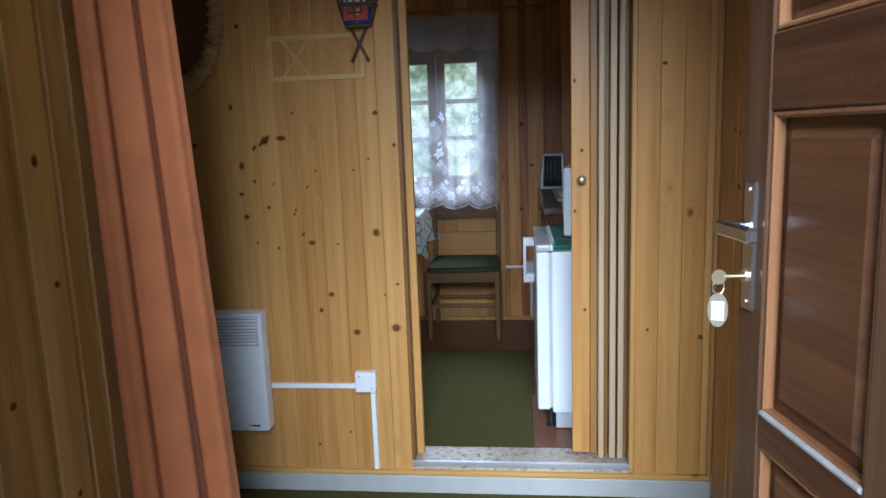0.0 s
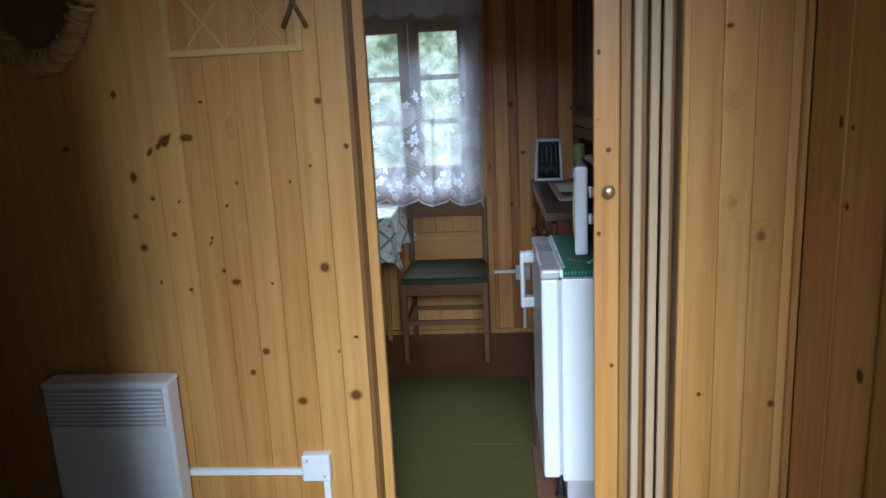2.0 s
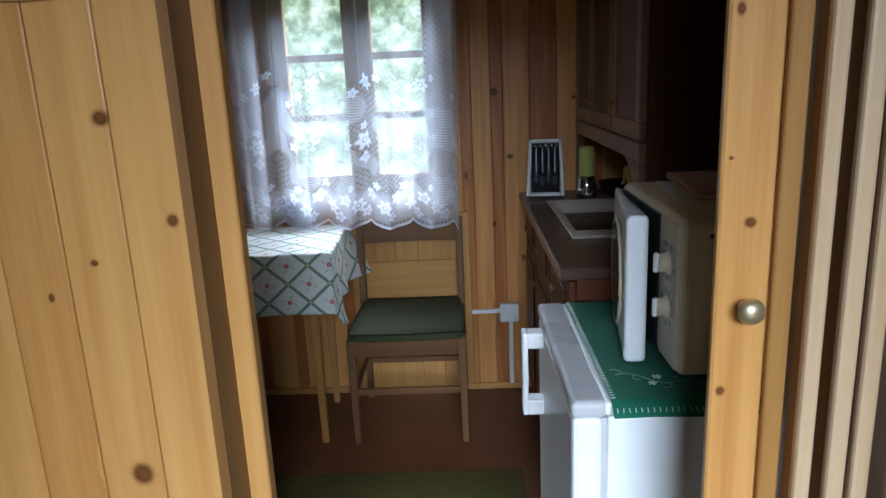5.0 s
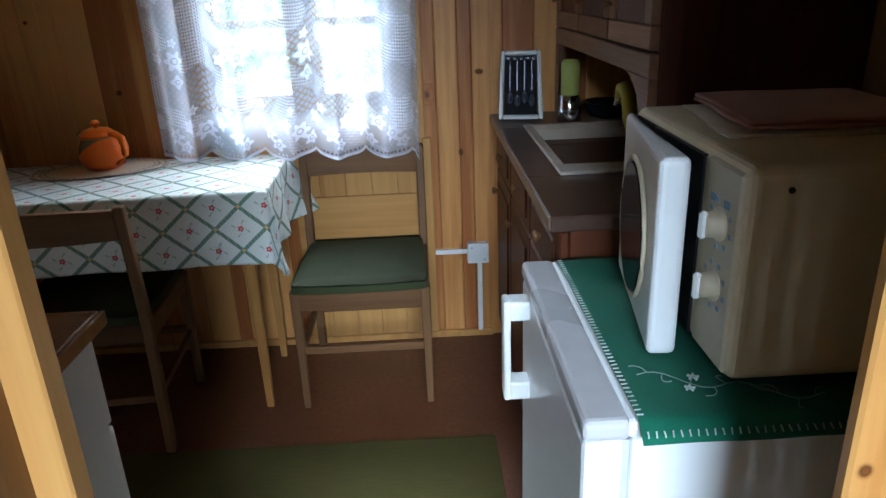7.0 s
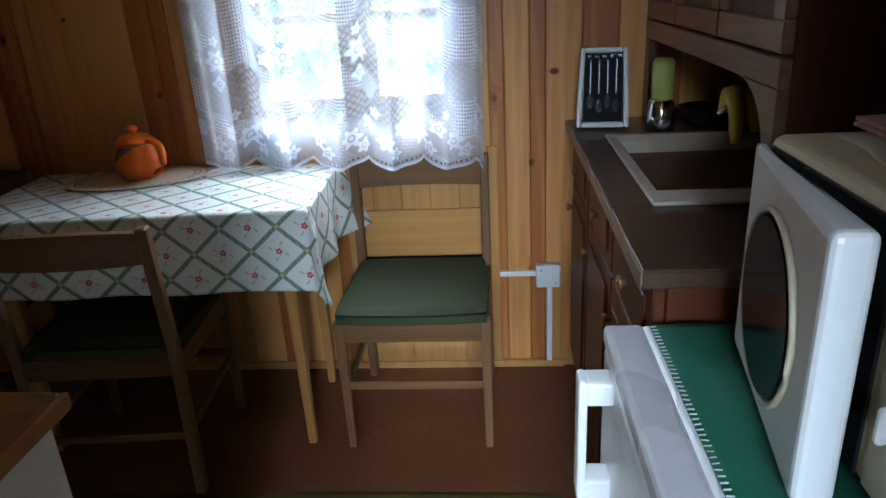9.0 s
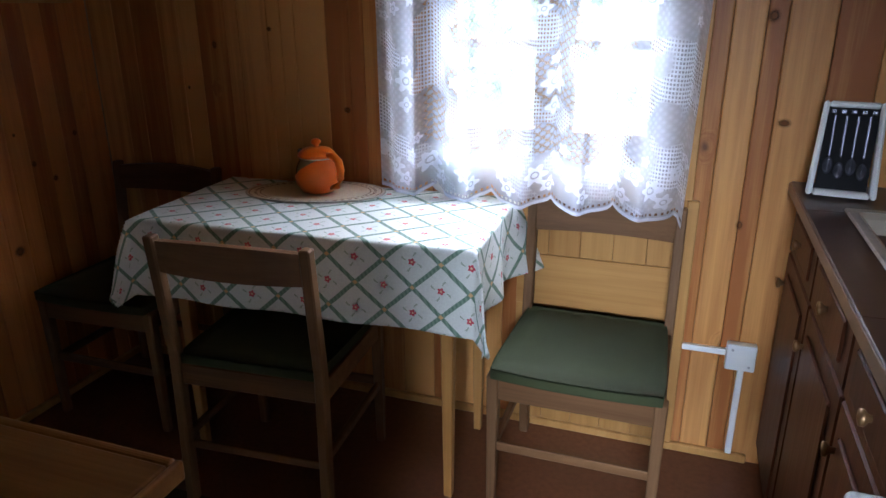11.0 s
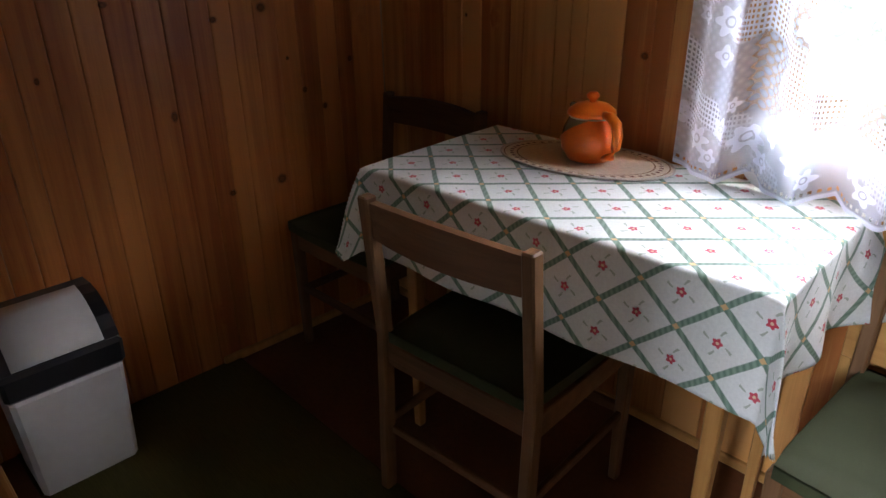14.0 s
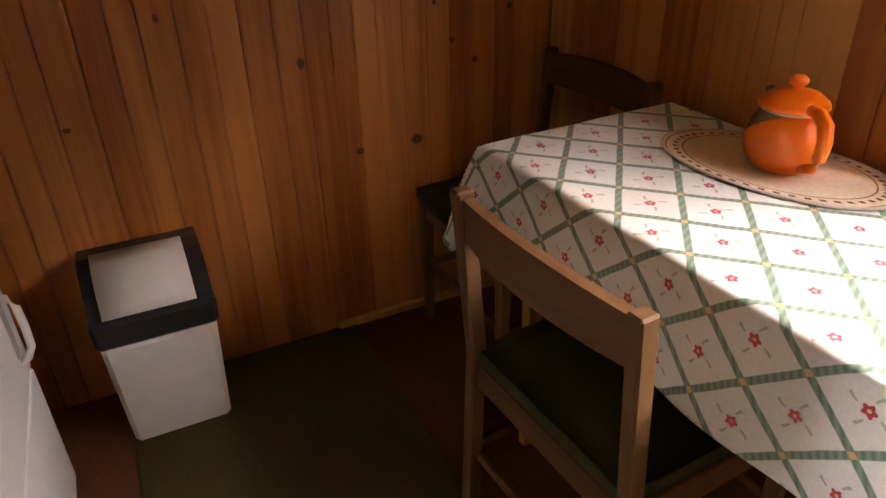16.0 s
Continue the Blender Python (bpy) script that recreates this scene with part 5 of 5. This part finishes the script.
# ---- chairs ----
def chair(m):
    ob = thing("dining_chair", (0, 0, 0), "dark wooden dining chair with a green padded seat", "chair", "chairs round the table")
    ob.matrix_basis = Matrix.Identity(4)
    w = 0.205
    for s in (-1, 1):
        leg = taper_box(s * w - 0.016, s * w + 0.016, -0.205, -0.170, 0.0, 0.425, 0.72, 0.72, 0.004)
        part("leg", leg, CHAIR_WOOD, ob, local=True)
        post = box(s * w - 0.014, s * w + 0.014, 0.180, 0.213, 0.0, 0.785, 0.004)
        bmesh.ops.bisect_plane(post, geom=post.verts[:] + post.edges[:] + post.faces[:], plane_co=(0, 0, 0.44), plane_no=(0, 0, 1))
        for v in post.verts:
            if v.co.z > 0.45:
                v.co.y += 0.03 * (v.co.z - 0.45) / 0.33
            elif v.co.z < 0.1:
                v.co.y += 0.015
        part("back_post", post, CHAIR_WOOD, ob, local=True)
        part("side_stretcher", box(s * w - 0.008, s * w + 0.008, -0.175, 0.19, 0.19, 0.215, 0.003), CHAIR_RAIL, ob, local=True)
        part("side_apron", box(s * w - 0.010, s * w + 0.010, -0.172, 0.182, 0.365, 0.425, 0.003), CHAIR_RAIL, ob, local=True)
    part("front_apron", box(-w + 0.012, w - 0.012, -0.198, -0.178, 0.355, 0.425, 0.003), CHAIR_RAIL, ob, local=True)
    part("rear_apron", box(-w + 0.012, w - 0.012, 0.186, 0.204, 0.365, 0.425, 0.003), CHAIR_RAIL, ob, local=True)
    part("front_stretcher", box(-w + 0.010, w - 0.010, -0.196, -0.180, 0.20, 0.226, 0.003), CHAIR_RAIL, ob, local=True)
    part("rear_stretcher", box(-w + 0.010, w - 0.010, 0.188, 0.202, 0.165, 0.188, 0.003), CHAIR_RAIL, ob, local=True)
    rail = bmesh.new()
    n = 14
    rings = []
    for i in range(n + 1):
        s = -1 + 2 * i / n
        y = 0.216 + 0.022 * (1 - s * s)
        top = 0.782 - 0.010 * s * s
        rings.append([rail.verts.new(q) for q in ((s * (w - 0.013), y - 0.010, 0.690), (s * (w - 0.013), y + 0.010, 0.690), (s * (w - 0.013), y + 0.016, top), (s * (w - 0.013), y - 0.004, top))])
    for p, q in zip(rings, rings[1:]):
        for k in range(4):
            rail.faces.new((p[k], p[(k + 1) % 4], q[(k + 1) % 4], q[k]))
    rail.faces.new(rings[0][::-1])
    rail.faces.new(rings[-1])
    bmesh.ops.recalc_face_normals(rail, faces=rail.faces[:])
    part("top_rail", rail, CHAIR_RAIL, ob, local=True)
    seat = bmesh.new()
    bmesh.ops.create_cube(seat, size=1, matrix=Matrix.LocRotScale((0, -0.008, 0.441), None, (0.428, 0.415, 0.034)))
    bmesh.ops.subdivide_edges(seat, edges=seat.edges[:], cuts=7, use_grid_fill=True)
    for v in seat.verts:
        u, q = v.co.x / 0.214, (v.co.y + 0.008) / 0.2075
        if v.co.z > 0.455:
            v.co.z += 0.010 * (1 - u ** 4) * (1 - q ** 4) - 0.010 * max(abs(u), abs(q)) ** 8
        v.co.x *= 1 - 0.06 * (q + 1) / 2 - 0.03 * (abs(q) ** 6)
        v.co.y -= 0.012 * (1 - u * u) * (1 if q < -0.9 else 0)
    part("seat", seat, SEAT, ob, "dark green padded seat", local=True, smooth=True)
    ob.matrix_basis = m
    return ob
first = chair(pose(-0.345, 4.205, 0.0, 0, 0, 0))
copy_thing(first, pose(-1.862, 4.215, 0.0, 0, 0, 2))
copy_thing(first, pose(-1.155, 4.005, 0.0072, 0, 0, 184))

# ---- table, cloth and what stands on it ----
TX0, TX1, TY0, TY1, TZ = -1.553, -0.590, 3.922, 4.412, 0.764
TURNED = pose(TX0, TY0, 0, 0, 0, 2.6) @ pose(-TX0, -TY0, 0)   # the table stands a little askew
def table():
    ob = thing("dining_table", ((TX0 + TX1) / 2, (TY0 + TY1) / 2, 0), "pale pine dining table against the window wall", "table")
    part("tabletop", box(TX0, TX1, TY0, TY1, TZ - 0.024, TZ, 0.004), PINE_PALE, ob)
    for y0, y1 in ((TY0 + 0.05, TY0 + 0.068), (TY1 - 0.068, TY1 - 0.05)):
        part("apron", box(TX0 + 0.07, TX1 - 0.07, y0, y1, TZ - 0.115, TZ - 0.024, 0.003), PINE_PALE, ob)
    for x0, x1 in ((TX0 + 0.06, TX0 + 0.078), (TX1 - 0.078, TX1 - 0.06)):
        part("apron", box(x0, x1, TY0 + 0.07, TY1 - 0.07, TZ - 0.115, TZ - 0.024, 0.003), PINE_PALE, ob)
    for x in (TX0 + 0.085, TX1 - 0.085):
        for y in (TY0 + 0.075, TY1 - 0.075):
            part("leg", taper_box(x - 0.020, x + 0.020, y - 0.020, y + 0.020, 0.0, TZ - 0.025, 0.6, 0.6, 0.004), PINE_LEG, ob)
    ob.matrix_basis = TURNED @ ob.matrix_basis
table()

def tablecloth():
    ob = thing("tablecloth", ((TX0 + TX1) / 2, (TY0 + TY1) / 2, TZ), "white tablecloth with green trellis and red flowers", "tablecloth")
    bm = bmesh.new()
    lay = bm.loops.layers.uv.new("UVMap")
    DX, DF = 0.215, 0.222
    step = 0.008
    nx = round((TX1 - TX0 + 2 * DX) / step)
    ny = round((TY1 - TY0 + DF + 0.005) / step)
    grid = []
    for j in range(ny + 1):
        row = []
        for i in range(nx + 1):
            u = TX0 - DX + (TX1 - TX0 + 2 * DX) * i / nx
            v = TY0 - DF + (TY1 - TY0 + DF + 0.005) * j / ny
            ox = (TX0 - u) if u < TX0 else max(0.0, u - TX1)
            sx = -1 if u < TX0 else 1
            oy = max(0.0, TY0 - v)
            m, M = min(ox, oy), max(ox, oy)
            def soft(o):
                return o - 0.004 * (1 - math.exp(-o / 0.008)) if o > 0 else 0
            drop = soft(M) + 0.30 * m
            x = min(max(u, TX0), TX1)
            y = max(v, TY0)
            if ox > 0:
                x += sx * (0.006 + 0.02 * ox + 0.32 * m)
            if oy > 0:
                y -= 0.006 + 0.03 * oy + 0.36 * m
            # loose waves in the hanging part
            if ox > 0:
                x += sx * 0.016 * (ox / DX) * math.sin(v * 26 + 0.6)
                if sx > 0:
                    # the end by the wall is pushed out into a flap
                    x += 0.075 * (ox / DX) * max(0.0, (v - TY1 + 0.22) / 0.22) ** 2
            if oy > 0:
                y -= 0.007 * (oy / DF) * math.sin(u * 19 + 0.5)
            z = TZ + 0.003 - drop
            if drop == 0:
                z += 0.0008 * math.sin(u * 31) * math.sin(v * 27)
            row.append((bm.verts.new((x, y, z)), (u + 0.742 + 0.0745, v - (TY0 - 0.043))))
        grid.append(row)
    for j in range(ny):
        for i in range(nx):
            quad = [grid[j][i], grid[j][i + 1], grid[j + 1][i + 1], grid[j + 1][i]]
            u, v = quad[0][1][0] - 0.742 - 0.0745, quad[0][1][1] + TY0 - 0.043
            if math.hypot(max(0, TX0 - u, u - TX1) / DX, max(0, TY0 - v) / DF) > 1.12 and v < TY0:
                continue
            f = bm.faces.new([q[0] for q in quad])
            for loop, q in zip(f.loops, quad):
                loop[lay].uv = q[1]
    bmesh.ops.delete(bm, geom=[v for v in bm.verts if not v.link_faces], context="VERTS")
    o = part("cloth_sheet", bm, LATTICE, ob, smooth=True)
    s = o.modifiers.new("thickness", "SOLIDIFY")
    s.thickness, s.offset = 0.0012, 1
    ob.matrix_basis = TURNED @ ob.matrix_basis
tablecloth()

CT = TZ + 0.0055
def placemat():
    ob = thing("placemat", (-1.205, 4.318, CT), "oval cream woven placemat with a dark ring on the tablecloth", "placemat", rz=14)
    b = lathe([(0.0, 0.0), (1.0, 0.0), (1.0, 0.003), (0.98, 0.004), (0.0, 0.004)], 72)
    for v in b.verts:
        v.co.x *= 0.215
        v.co.y *= 0.125
    part("mat", b, PLACEMAT, ob, local=True)
    ring = [(0.214 * math.cos(k * math.tau / 60), 0.124 * math.sin(k * math.tau / 60), 0.003) for k in range(60)]
    part("braided_border", tube(ring, 0.0032, 6, closed=True), TOWEL_PALE, ob, "pale braided border", local=True, smooth=True)
placemat()

def teapot():
    ob = thing("teapot", (-1.195, 4.322, CT + 0.004), "orange plastic teapot with glass body and domed lid", "teapot", rz=-20)
    prof = [(0.036, 0.0), (0.046, 0.004), (0.060, 0.030), (0.064, 0.055), (0.060, 0.085), (0.050, 0.108), (0.043, 0.120)]
    body = lathe(prof, 40)
    inner = body.copy()
    bmesh.ops.bisect_plane(body, geom=body.verts[:] + body.edges[:] + body.faces[:], plane_co=(0, 0, 0.086), plane_no=(-0.62, 0, 0.78), clear_outer=True)
    o = part("holder", body, ORANGE, ob, "orange plastic holder", local=True, smooth=True)
    for v in inner.verts:
        v.co.x *= 0.965
        v.co.y *= 0.965
        v.co.z = 0.002 + v.co.z * 0.985
    g = part("glass_body", inner, MILK, ob, "clear glass body", local=True, smooth=True)
    g.visible_shadow = False
    part("spout", tube([(-0.050, 0, 0.105), (-0.066, 0, 0.122), (-0.074, 0, 0.128)], 0.010, 12, taper=[0.014, 0.010, 0.007]), MILK, ob, local=True, smooth=True)
    lid = part("lid", lathe([(0.050, 0.118), (0.053, 0.121), (0.050, 0.130), (0.036, 0.143), (0.018, 0.149), (0.0, 0.150)], 36), ORANGE, ob, local=True, smooth=True)
    part("knob", lathe([(0.008, 0.148), (0.007, 0.154), (0.013, 0.161), (0.014, 0.168), (0.008, 0.175), (0.0, 0.176)], 20), ORANGE, lid, local=True, smooth=True)
    hp = [(0.044, 0, 0.126), (0.066, 0, 0.128), (0.086, 0, 0.115), (0.094, 0, 0.088), (0.090, 0, 0.055), (0.076, 0, 0.030), (0.056, 0, 0.020)]
    bm = tube(hp, 0.010, 10, taper=[0.010, 0.012, 0.012, 0.011, 0.010, 0.010, 0.009])
    part("handle", bm, ORANGE, ob, local=True, smooth=True)
    part("collar", tube([(0.046 * math.cos(k * math.tau / 32), 0.046 * math.sin(k * math.tau / 32), 0.116) for k in range(32)], 0.003, 6, closed=True), STEEL, ob, local=True, smooth=True)
    ob.matrix_basis = ob.matrix_basis @ Matrix.Diagonal((1.09, 1.09, 0.92, 1))
teapot()

def plate():
    ob = thing("plate", (-0.795, 4.424, CT), "white plate leaning behind the lace curtain on the table", "plate")
    b = lathe([(0.0, 0.0), (0.048, 0.0), (0.079, 0.010), (0.080, 0.013), (0.047, 0.005), (0.0, 0.004)], 40)
    b.transform(Matrix.Translation((0, 0.0, 0.079)) @ pose(0, 0, 0, 78, 0, 0))
    part("dish", b, CERAMIC, ob, local=True, smooth=True)
plate()

# ---- waste bin ----
BIN_GREY = plain("off_white_plastic", (0.56, 0.55, 0.52), 0.4, spread=0.04)
def bin_():
    ob = thing("waste_bin", (-1.995, 3.258, 0.0072), "white swing-lid waste bin with a black rim by the wall", "waste bin")
    part("body", taper_box(-0.105, 0.112, -0.130, 0.128, 0.0, 0.305, 0.84, 0.90, 0.012), BIN_GREY, ob, local=True)
    part("rim", taper_box(-0.114, 0.121, -0.139, 0.137, 0.303, 0.376, 0.98, 0.98, 0.010), BLACK, ob, "black plastic rim", local=True)
    hood = bmesh.new()
    prof = [(0.106, 0.376), (0.094, 0.396), (0.070, 0.424), (0.040, 0.446), (0.006, 0.461), (-0.036, 0.467), (-0.100, 0.460), (-0.108, 0.376)]
    lo = [hood.verts.new((x, -0.134, z)) for x, z in prof]
    hi = [hood.verts.new((x, 0.134, z)) for x, z in prof]
    hood.faces.new(lo)
    hood.faces.new(hi[::-1])
    for k in range(len(prof)):
        hood.faces.new((lo[k], hi[k], hi[(k + 1) % len(prof)], lo[(k + 1) % len(prof)]))
    bmesh.ops.recalc_face_normals(hood, faces=hood.faces[:])
    h = part("hood", hood, BLACK, ob, "black plastic hood", local=True)
    flap = bmesh.new()
    lo = [flap.verts.new((x + 0.004, -0.106, z + 0.004)) for x, z in prof[:6]]
    hi = [flap.verts.new((x + 0.004, 0.096, z + 0.004)) for x, z in prof[:6]]
    for k in range(5):
        flap.faces.new((lo[k], hi[k], hi[k + 1], lo[k + 1]))
    bmesh.ops.recalc_face_normals(flap, faces=flap.faces[:])
    f = part("swing_flap", flap, BIN_GREY, ob, "white swing flap", local=True, smooth=True)
    s = f.modifiers.new("thickness", "SOLIDIFY")
    s.thickness, s.offset = 0.006, 1
bin_()

# ---- boards of the walls ----
def board_mesh(name, w, h, d, mat, groove=0.003):
    """An upright board with rounded edges, its back at y = 0, its face towards -y."""
    b = box(-w / 2 + 0.0003, w / 2 - 0.0003, -d, 0.0, 0.0, h)
    edges = [e for e in b.edges if all(v.co.y < -d / 2 for v in e.verts) and abs(e.verts[0].co.x - e.verts[1].co.x) < 1e-6]
    bmesh.ops.bevel(b, geom=edges, offset=groove, segments=2, affect="EDGES", profile=0.6)
    me = bpy.data.meshes.new(name)
    b.to_mesh(me)
    b.free()
    me.materials.append(mat)
    return me

def boards(wall, mat, start, end, pitch, z0, z1, place, depth=0.014, jitter=0.0, holes=(), groove=0.003):
    """Boards along a wall; place(s, z) is the pose of a board whose middle is s along the wall. holes: (s0, s1, z0, z1)."""
    shared = {}
    inv = base_of(wall).inverted()
    s = start
    while s < end - 0.004:
        w = min(round(pitch * (1 + rng.choice((-jitter, 0, jitter))), 4), end - s)
        spans = [(z0, z1)]
        for a, b, c, d in holes:
            if s + w > a + 0.004 and s < b - 0.004:
                spans = [q for q in ((z0, c), (d, z1)) if q[1] - q[0] > 0.01]
        for a, b in spans:
            key = (round(w, 4), round(b - a, 4))
            if key not in shared:
                shared[key] = board_mesh("board", key[0], key[1], depth, mat, groove)
            o = new("board", shared[key])
            o.parent = wall
            o.matrix_basis = inv @ place(s + w / 2, a)
        s += w

PINE_MIX2 = wood("hall_side_pine", (0.58, 0.32, 0.10), (0.40, 0.185, 0.05), knots=0.3, vary=0.6)
front = lambda s, z: pose(s, DW0 + 0.014, z)
boards(wall_door, PINE, -2.2 + 0.0002, OL, 0.0717, 0.010, TOP, front)
boards(wall_door, PINE, OR + 0.018, HX, 0.0760, 0.010, TOP, front)
boards(wall_door, PINE, OL, OR, 0.0717, OT + 0.06, TOP, front)
boards(wall_hall_right, PINE_MIX2, -DW0 + 0.022, -0.42, 0.1680, HALL, TOP, lambda s, z: pose(HX + 0.014, -s, z, 0, 0, -90))
boards(wall_left, PINE_DARK, DW1, WY, 0.0700, 0.0, TOP, lambda s, z: pose(LX - 0.014, s, z, 0, 0, 90), jitter=0.12, groove=0.006)
boards(wall_window, PINE_MIX, LX, 0.80, 0.0780, 0.0, TOP, lambda s, z: pose(s, WY + 0.014, z), jitter=0.38, holes=((WX0, WX1, WZ0 - 0.02, WZ1 + 0.02),), groove=0.005)

# pale boards under the window
solid("parapet_board", box(-0.60, -0.129, WY - 0.014, WY + 0.001, 0.432, 0.598, 0.002), PINE_PALE, "pale horizontal pine board under the window", "trim")
for k in range(5):
    x = -0.60 + k * 0.0942
    for z0, z1 in ((0.029, 0.431), (0.599, 0.80)):
        solid("parapet_board", box(x + 0.0004, x + 0.0938, WY - 0.012, WY + 0.001, z0, z1, 0.0015), PINE_LEG, "pale upright pine board under the window", "trim")

# ---- knots in the boards ----
def knot_mat():
    n = Nodes("pine_knot")
    sep = n.tree.nodes.new("ShaderNodeVectorMath")
    sep.operation = "MULTIPLY_ADD"
    sep.inputs[1].default_value, sep.inputs[2].default_value = (2, 0, 2), (-1, 0, -1)
    n.link(n.coord("Generated"), sep.inputs[0])
    ln = n.tree.nodes.new("ShaderNodeVectorMath")
    ln.operation = "LENGTH"
    n.link(sep.outputs[0], ln.inputs[0])
    r = n.math("ADD", ln.outputs["Value"], n.math("MULTIPLY", n.math("SUBTRACT", n.noise(n.coord(), 150.0, 3.0), 0.5), 0.8))
    rings = n.math("PINGPONG", n.math("MULTIPLY", r, 5.0), 1.0)
    n.finish(n.mix(n.math("MULTIPLY", rings, 0.5), (0.13, 0.040, 0.010), (0.22, 0.085, 0.020)), 0.6, 0.0, Specular_IOR_Level=0.15)
    clear = n.add("BsdfTransparent")
    m = n.add("MixShader")
    n.link(n.ramp(r, (0.20, 0.92), (0.45, 0.75), (0.68, 0.22), (0.92, 0.0)), m.inputs[0])
    n.link(clear.outputs[0], m.inputs[1])
    n.link(n.bsdf.outputs[0], m.inputs[2])
    n.link(m.outputs[0], n.out.inputs["Surface"])
    return n.mat
KNOT = knot_mat()
def knot_mesh():
    b = bmesh.new()
    bmesh.ops.create_circle(b, cap_ends=True, segments=20, radius=1.0, matrix=pose(0, 0, 0, 90, 0, 0))
    me = bpy.data.meshes.new("knot")
    b.to_mesh(me)
    b.free()
    me.materials.append(KNOT)
    return me
DISC = knot_mesh()
def knots(wall, spots, place):
    inv = base_of(wall).inverted()
    for k, (s, z, r) in enumerate(spots):
        o = new("knot", DISC)
        o.parent = wall
        o.matrix_basis = inv @ place(s, z) @ Matrix.Diagonal((r * (1.05 + 0.35 * (k % 3)), 1, r * (1.55 - 0.4 * (k % 2)), 1))
knots(wall_door, [(-0.976, 1.151, 0.014), (-0.985, 1.051, 0.009), (-0.973, 0.969, 0.009), (-0.933, 1.095, 0.009), (-0.885, 1.238, 0.014), (-0.780, 1.328, 0.005), (-0.940, 0.875, 0.006), (-0.888, 1.001, 0.008),
    (-0.862, 0.854, 0.005), (-0.790, 0.989, 0.006), (-0.769, 0.902, 0.006), (-0.739, 0.871, 0.011), (-0.710, 1.126, 0.005), (-0.645, 0.865, 0.005), (-0.680, 0.681, 0.009), (-0.721, 0.623, 0.011)], lambda s, z: pose(s, DW0 - 0.0006, z))
knots(wall_door, [(-0.574, 1.124, 0.005), (-0.519, 1.162, 0.005), (-0.487, 1.317, 0.008), (-0.504, 0.903, 0.018), (-0.426, 1.206, 0.007), (-0.437, 0.716, 0.006), (-0.485, 0.677, 0.005), (-0.594, 0.540, 0.014), (-0.449, 0.555, 0.014),
    (0.432, 0.545, 0.008), (0.610, 0.518, 0.009), (0.476, 1.439, 0.008), (-0.999, 1.356, 0.010), (-1.143, 1.228, 0.010), (-0.955, 1.626, 0.008), (-0.640, 0.155, 0.006), (-0.760, 0.105, 0.006)], lambda s, z: pose(s, DW0 - 0.0006, z))
# a long flat knot and the smear beside it
knots(wall_door, [(-0.826, 1.243, 0.012)], lambda s, z: pose(s, DW0 - 0.0012, z, 0, 3, 0) @ Matrix.Diagonal((2.2, 1, 0.75, 1)))
knots(wall_door, [(-0.878, 1.240, 0.013), (-0.900, 1.226, 0.010), (-0.925, 1.212, 0.008), (-0.865, 1.085, 0.006), (-0.795, 0.975, 0.005), (-0.742, 1.07, 0.005)], lambda s, z: pose(s, DW0 - 0.0009, z, 0, 35, 0) @ Matrix.Diagonal((0.7, 1, 1.5, 1)))
knots(wall_left, [(3.728, 0.820, 0.014), (3.864, 0.562, 0.012), (4.035, 0.565, 0.015), (4.151, 0.828, 0.012), (4.221, 0.766, 0.010), (3.178, 0.743, 0.008), (3.415, 0.962, 0.009), (3.88, 1.06, 0.012), (4.03, 1.08, 0.013), (4.10, 0.93, 0.008), (4.33, 0.90, 0.009), (3.60, 1.12, 0.010)], lambda s, z: pose(LX + 0.0006, s, z, 0, 0, 90))

knots(wall_window, [(-1.63, 1.19, 0.012), (-1.42, 1.24, 0.009), (-1.16, 1.00, 0.009), (-1.75, 1.05, 0.008), (0.02, 1.28, 0.015), (0.08, 1.02, 0.013), (0.01, 0.74, 0.012)], lambda s, z: pose(s, WY - 0.0006, z))

solid("window_post_trim", box(-0.128, -0.097, WY - 0.016, WY + 0.001, 0.028, 0.80, 0.003), PINE_LEG, "pale upright pine strip under the window casing", "trim")

knots(wall_partition, [(1.005, 1.22, 0.010), (1.02, 1.02, 0.007), (0.90, 0.86, 0.006), (1.01, 0.66, 0.008)], lambda s, z: pose(PX + (0.0128 if s < 0.972 else 0.0208), s, z, 0, 0, 90))

solid("corner_strip", box(HX - 0.016, HX + 0.001, DW0 - 0.020, DW0 + 0.001, 0.012, TOP, 0.004), PINE_LEG, "pale pine bead in the hall corner", "trim")
for k in range(1, 8):
    y = DW0 - 0.022 - 0.168 * k
    solid("board_bead", box(HX - 0.006, HX + 0.001, y - 0.006, y + 0.006, HALL, TOP, 0.002), PINE_LEG, "pale pine bead between the wide boards", "trim")
knots(wall_hall_right, [(2.20, 1.22, 0.012), (2.15, 1.21, 0.008), (2.15, 1.05, 0.008), (2.00, 1.38, 0.012), (2.05, 0.72, 0.014), (2.02, 0.44, 0.008), (1.86, 1.10, 0.014)], lambda s, z: pose(HX - 0.0006, s, z, 0, 0, -90))

solid("wall_board", box(LX - 0.001, LX + 0.022, 3.30, 4.40, 1.320, 1.44, 0.003), PINE_FLAT_Y, "horizontal pine board fixed across the wall boards", "trim")

lead = [o for o in bpy.data.objects if o.name.startswith("lead_panel")][0]
knots(lead, [(0.192, 1.40, 0.007), (0.190, 1.24, 0.003), (0.216, 1.165, 0.006), (0.192, 0.955, 0.008), (0.225, 0.60, 0.006)], lambda s, z: pose(s, 2.4314, z))
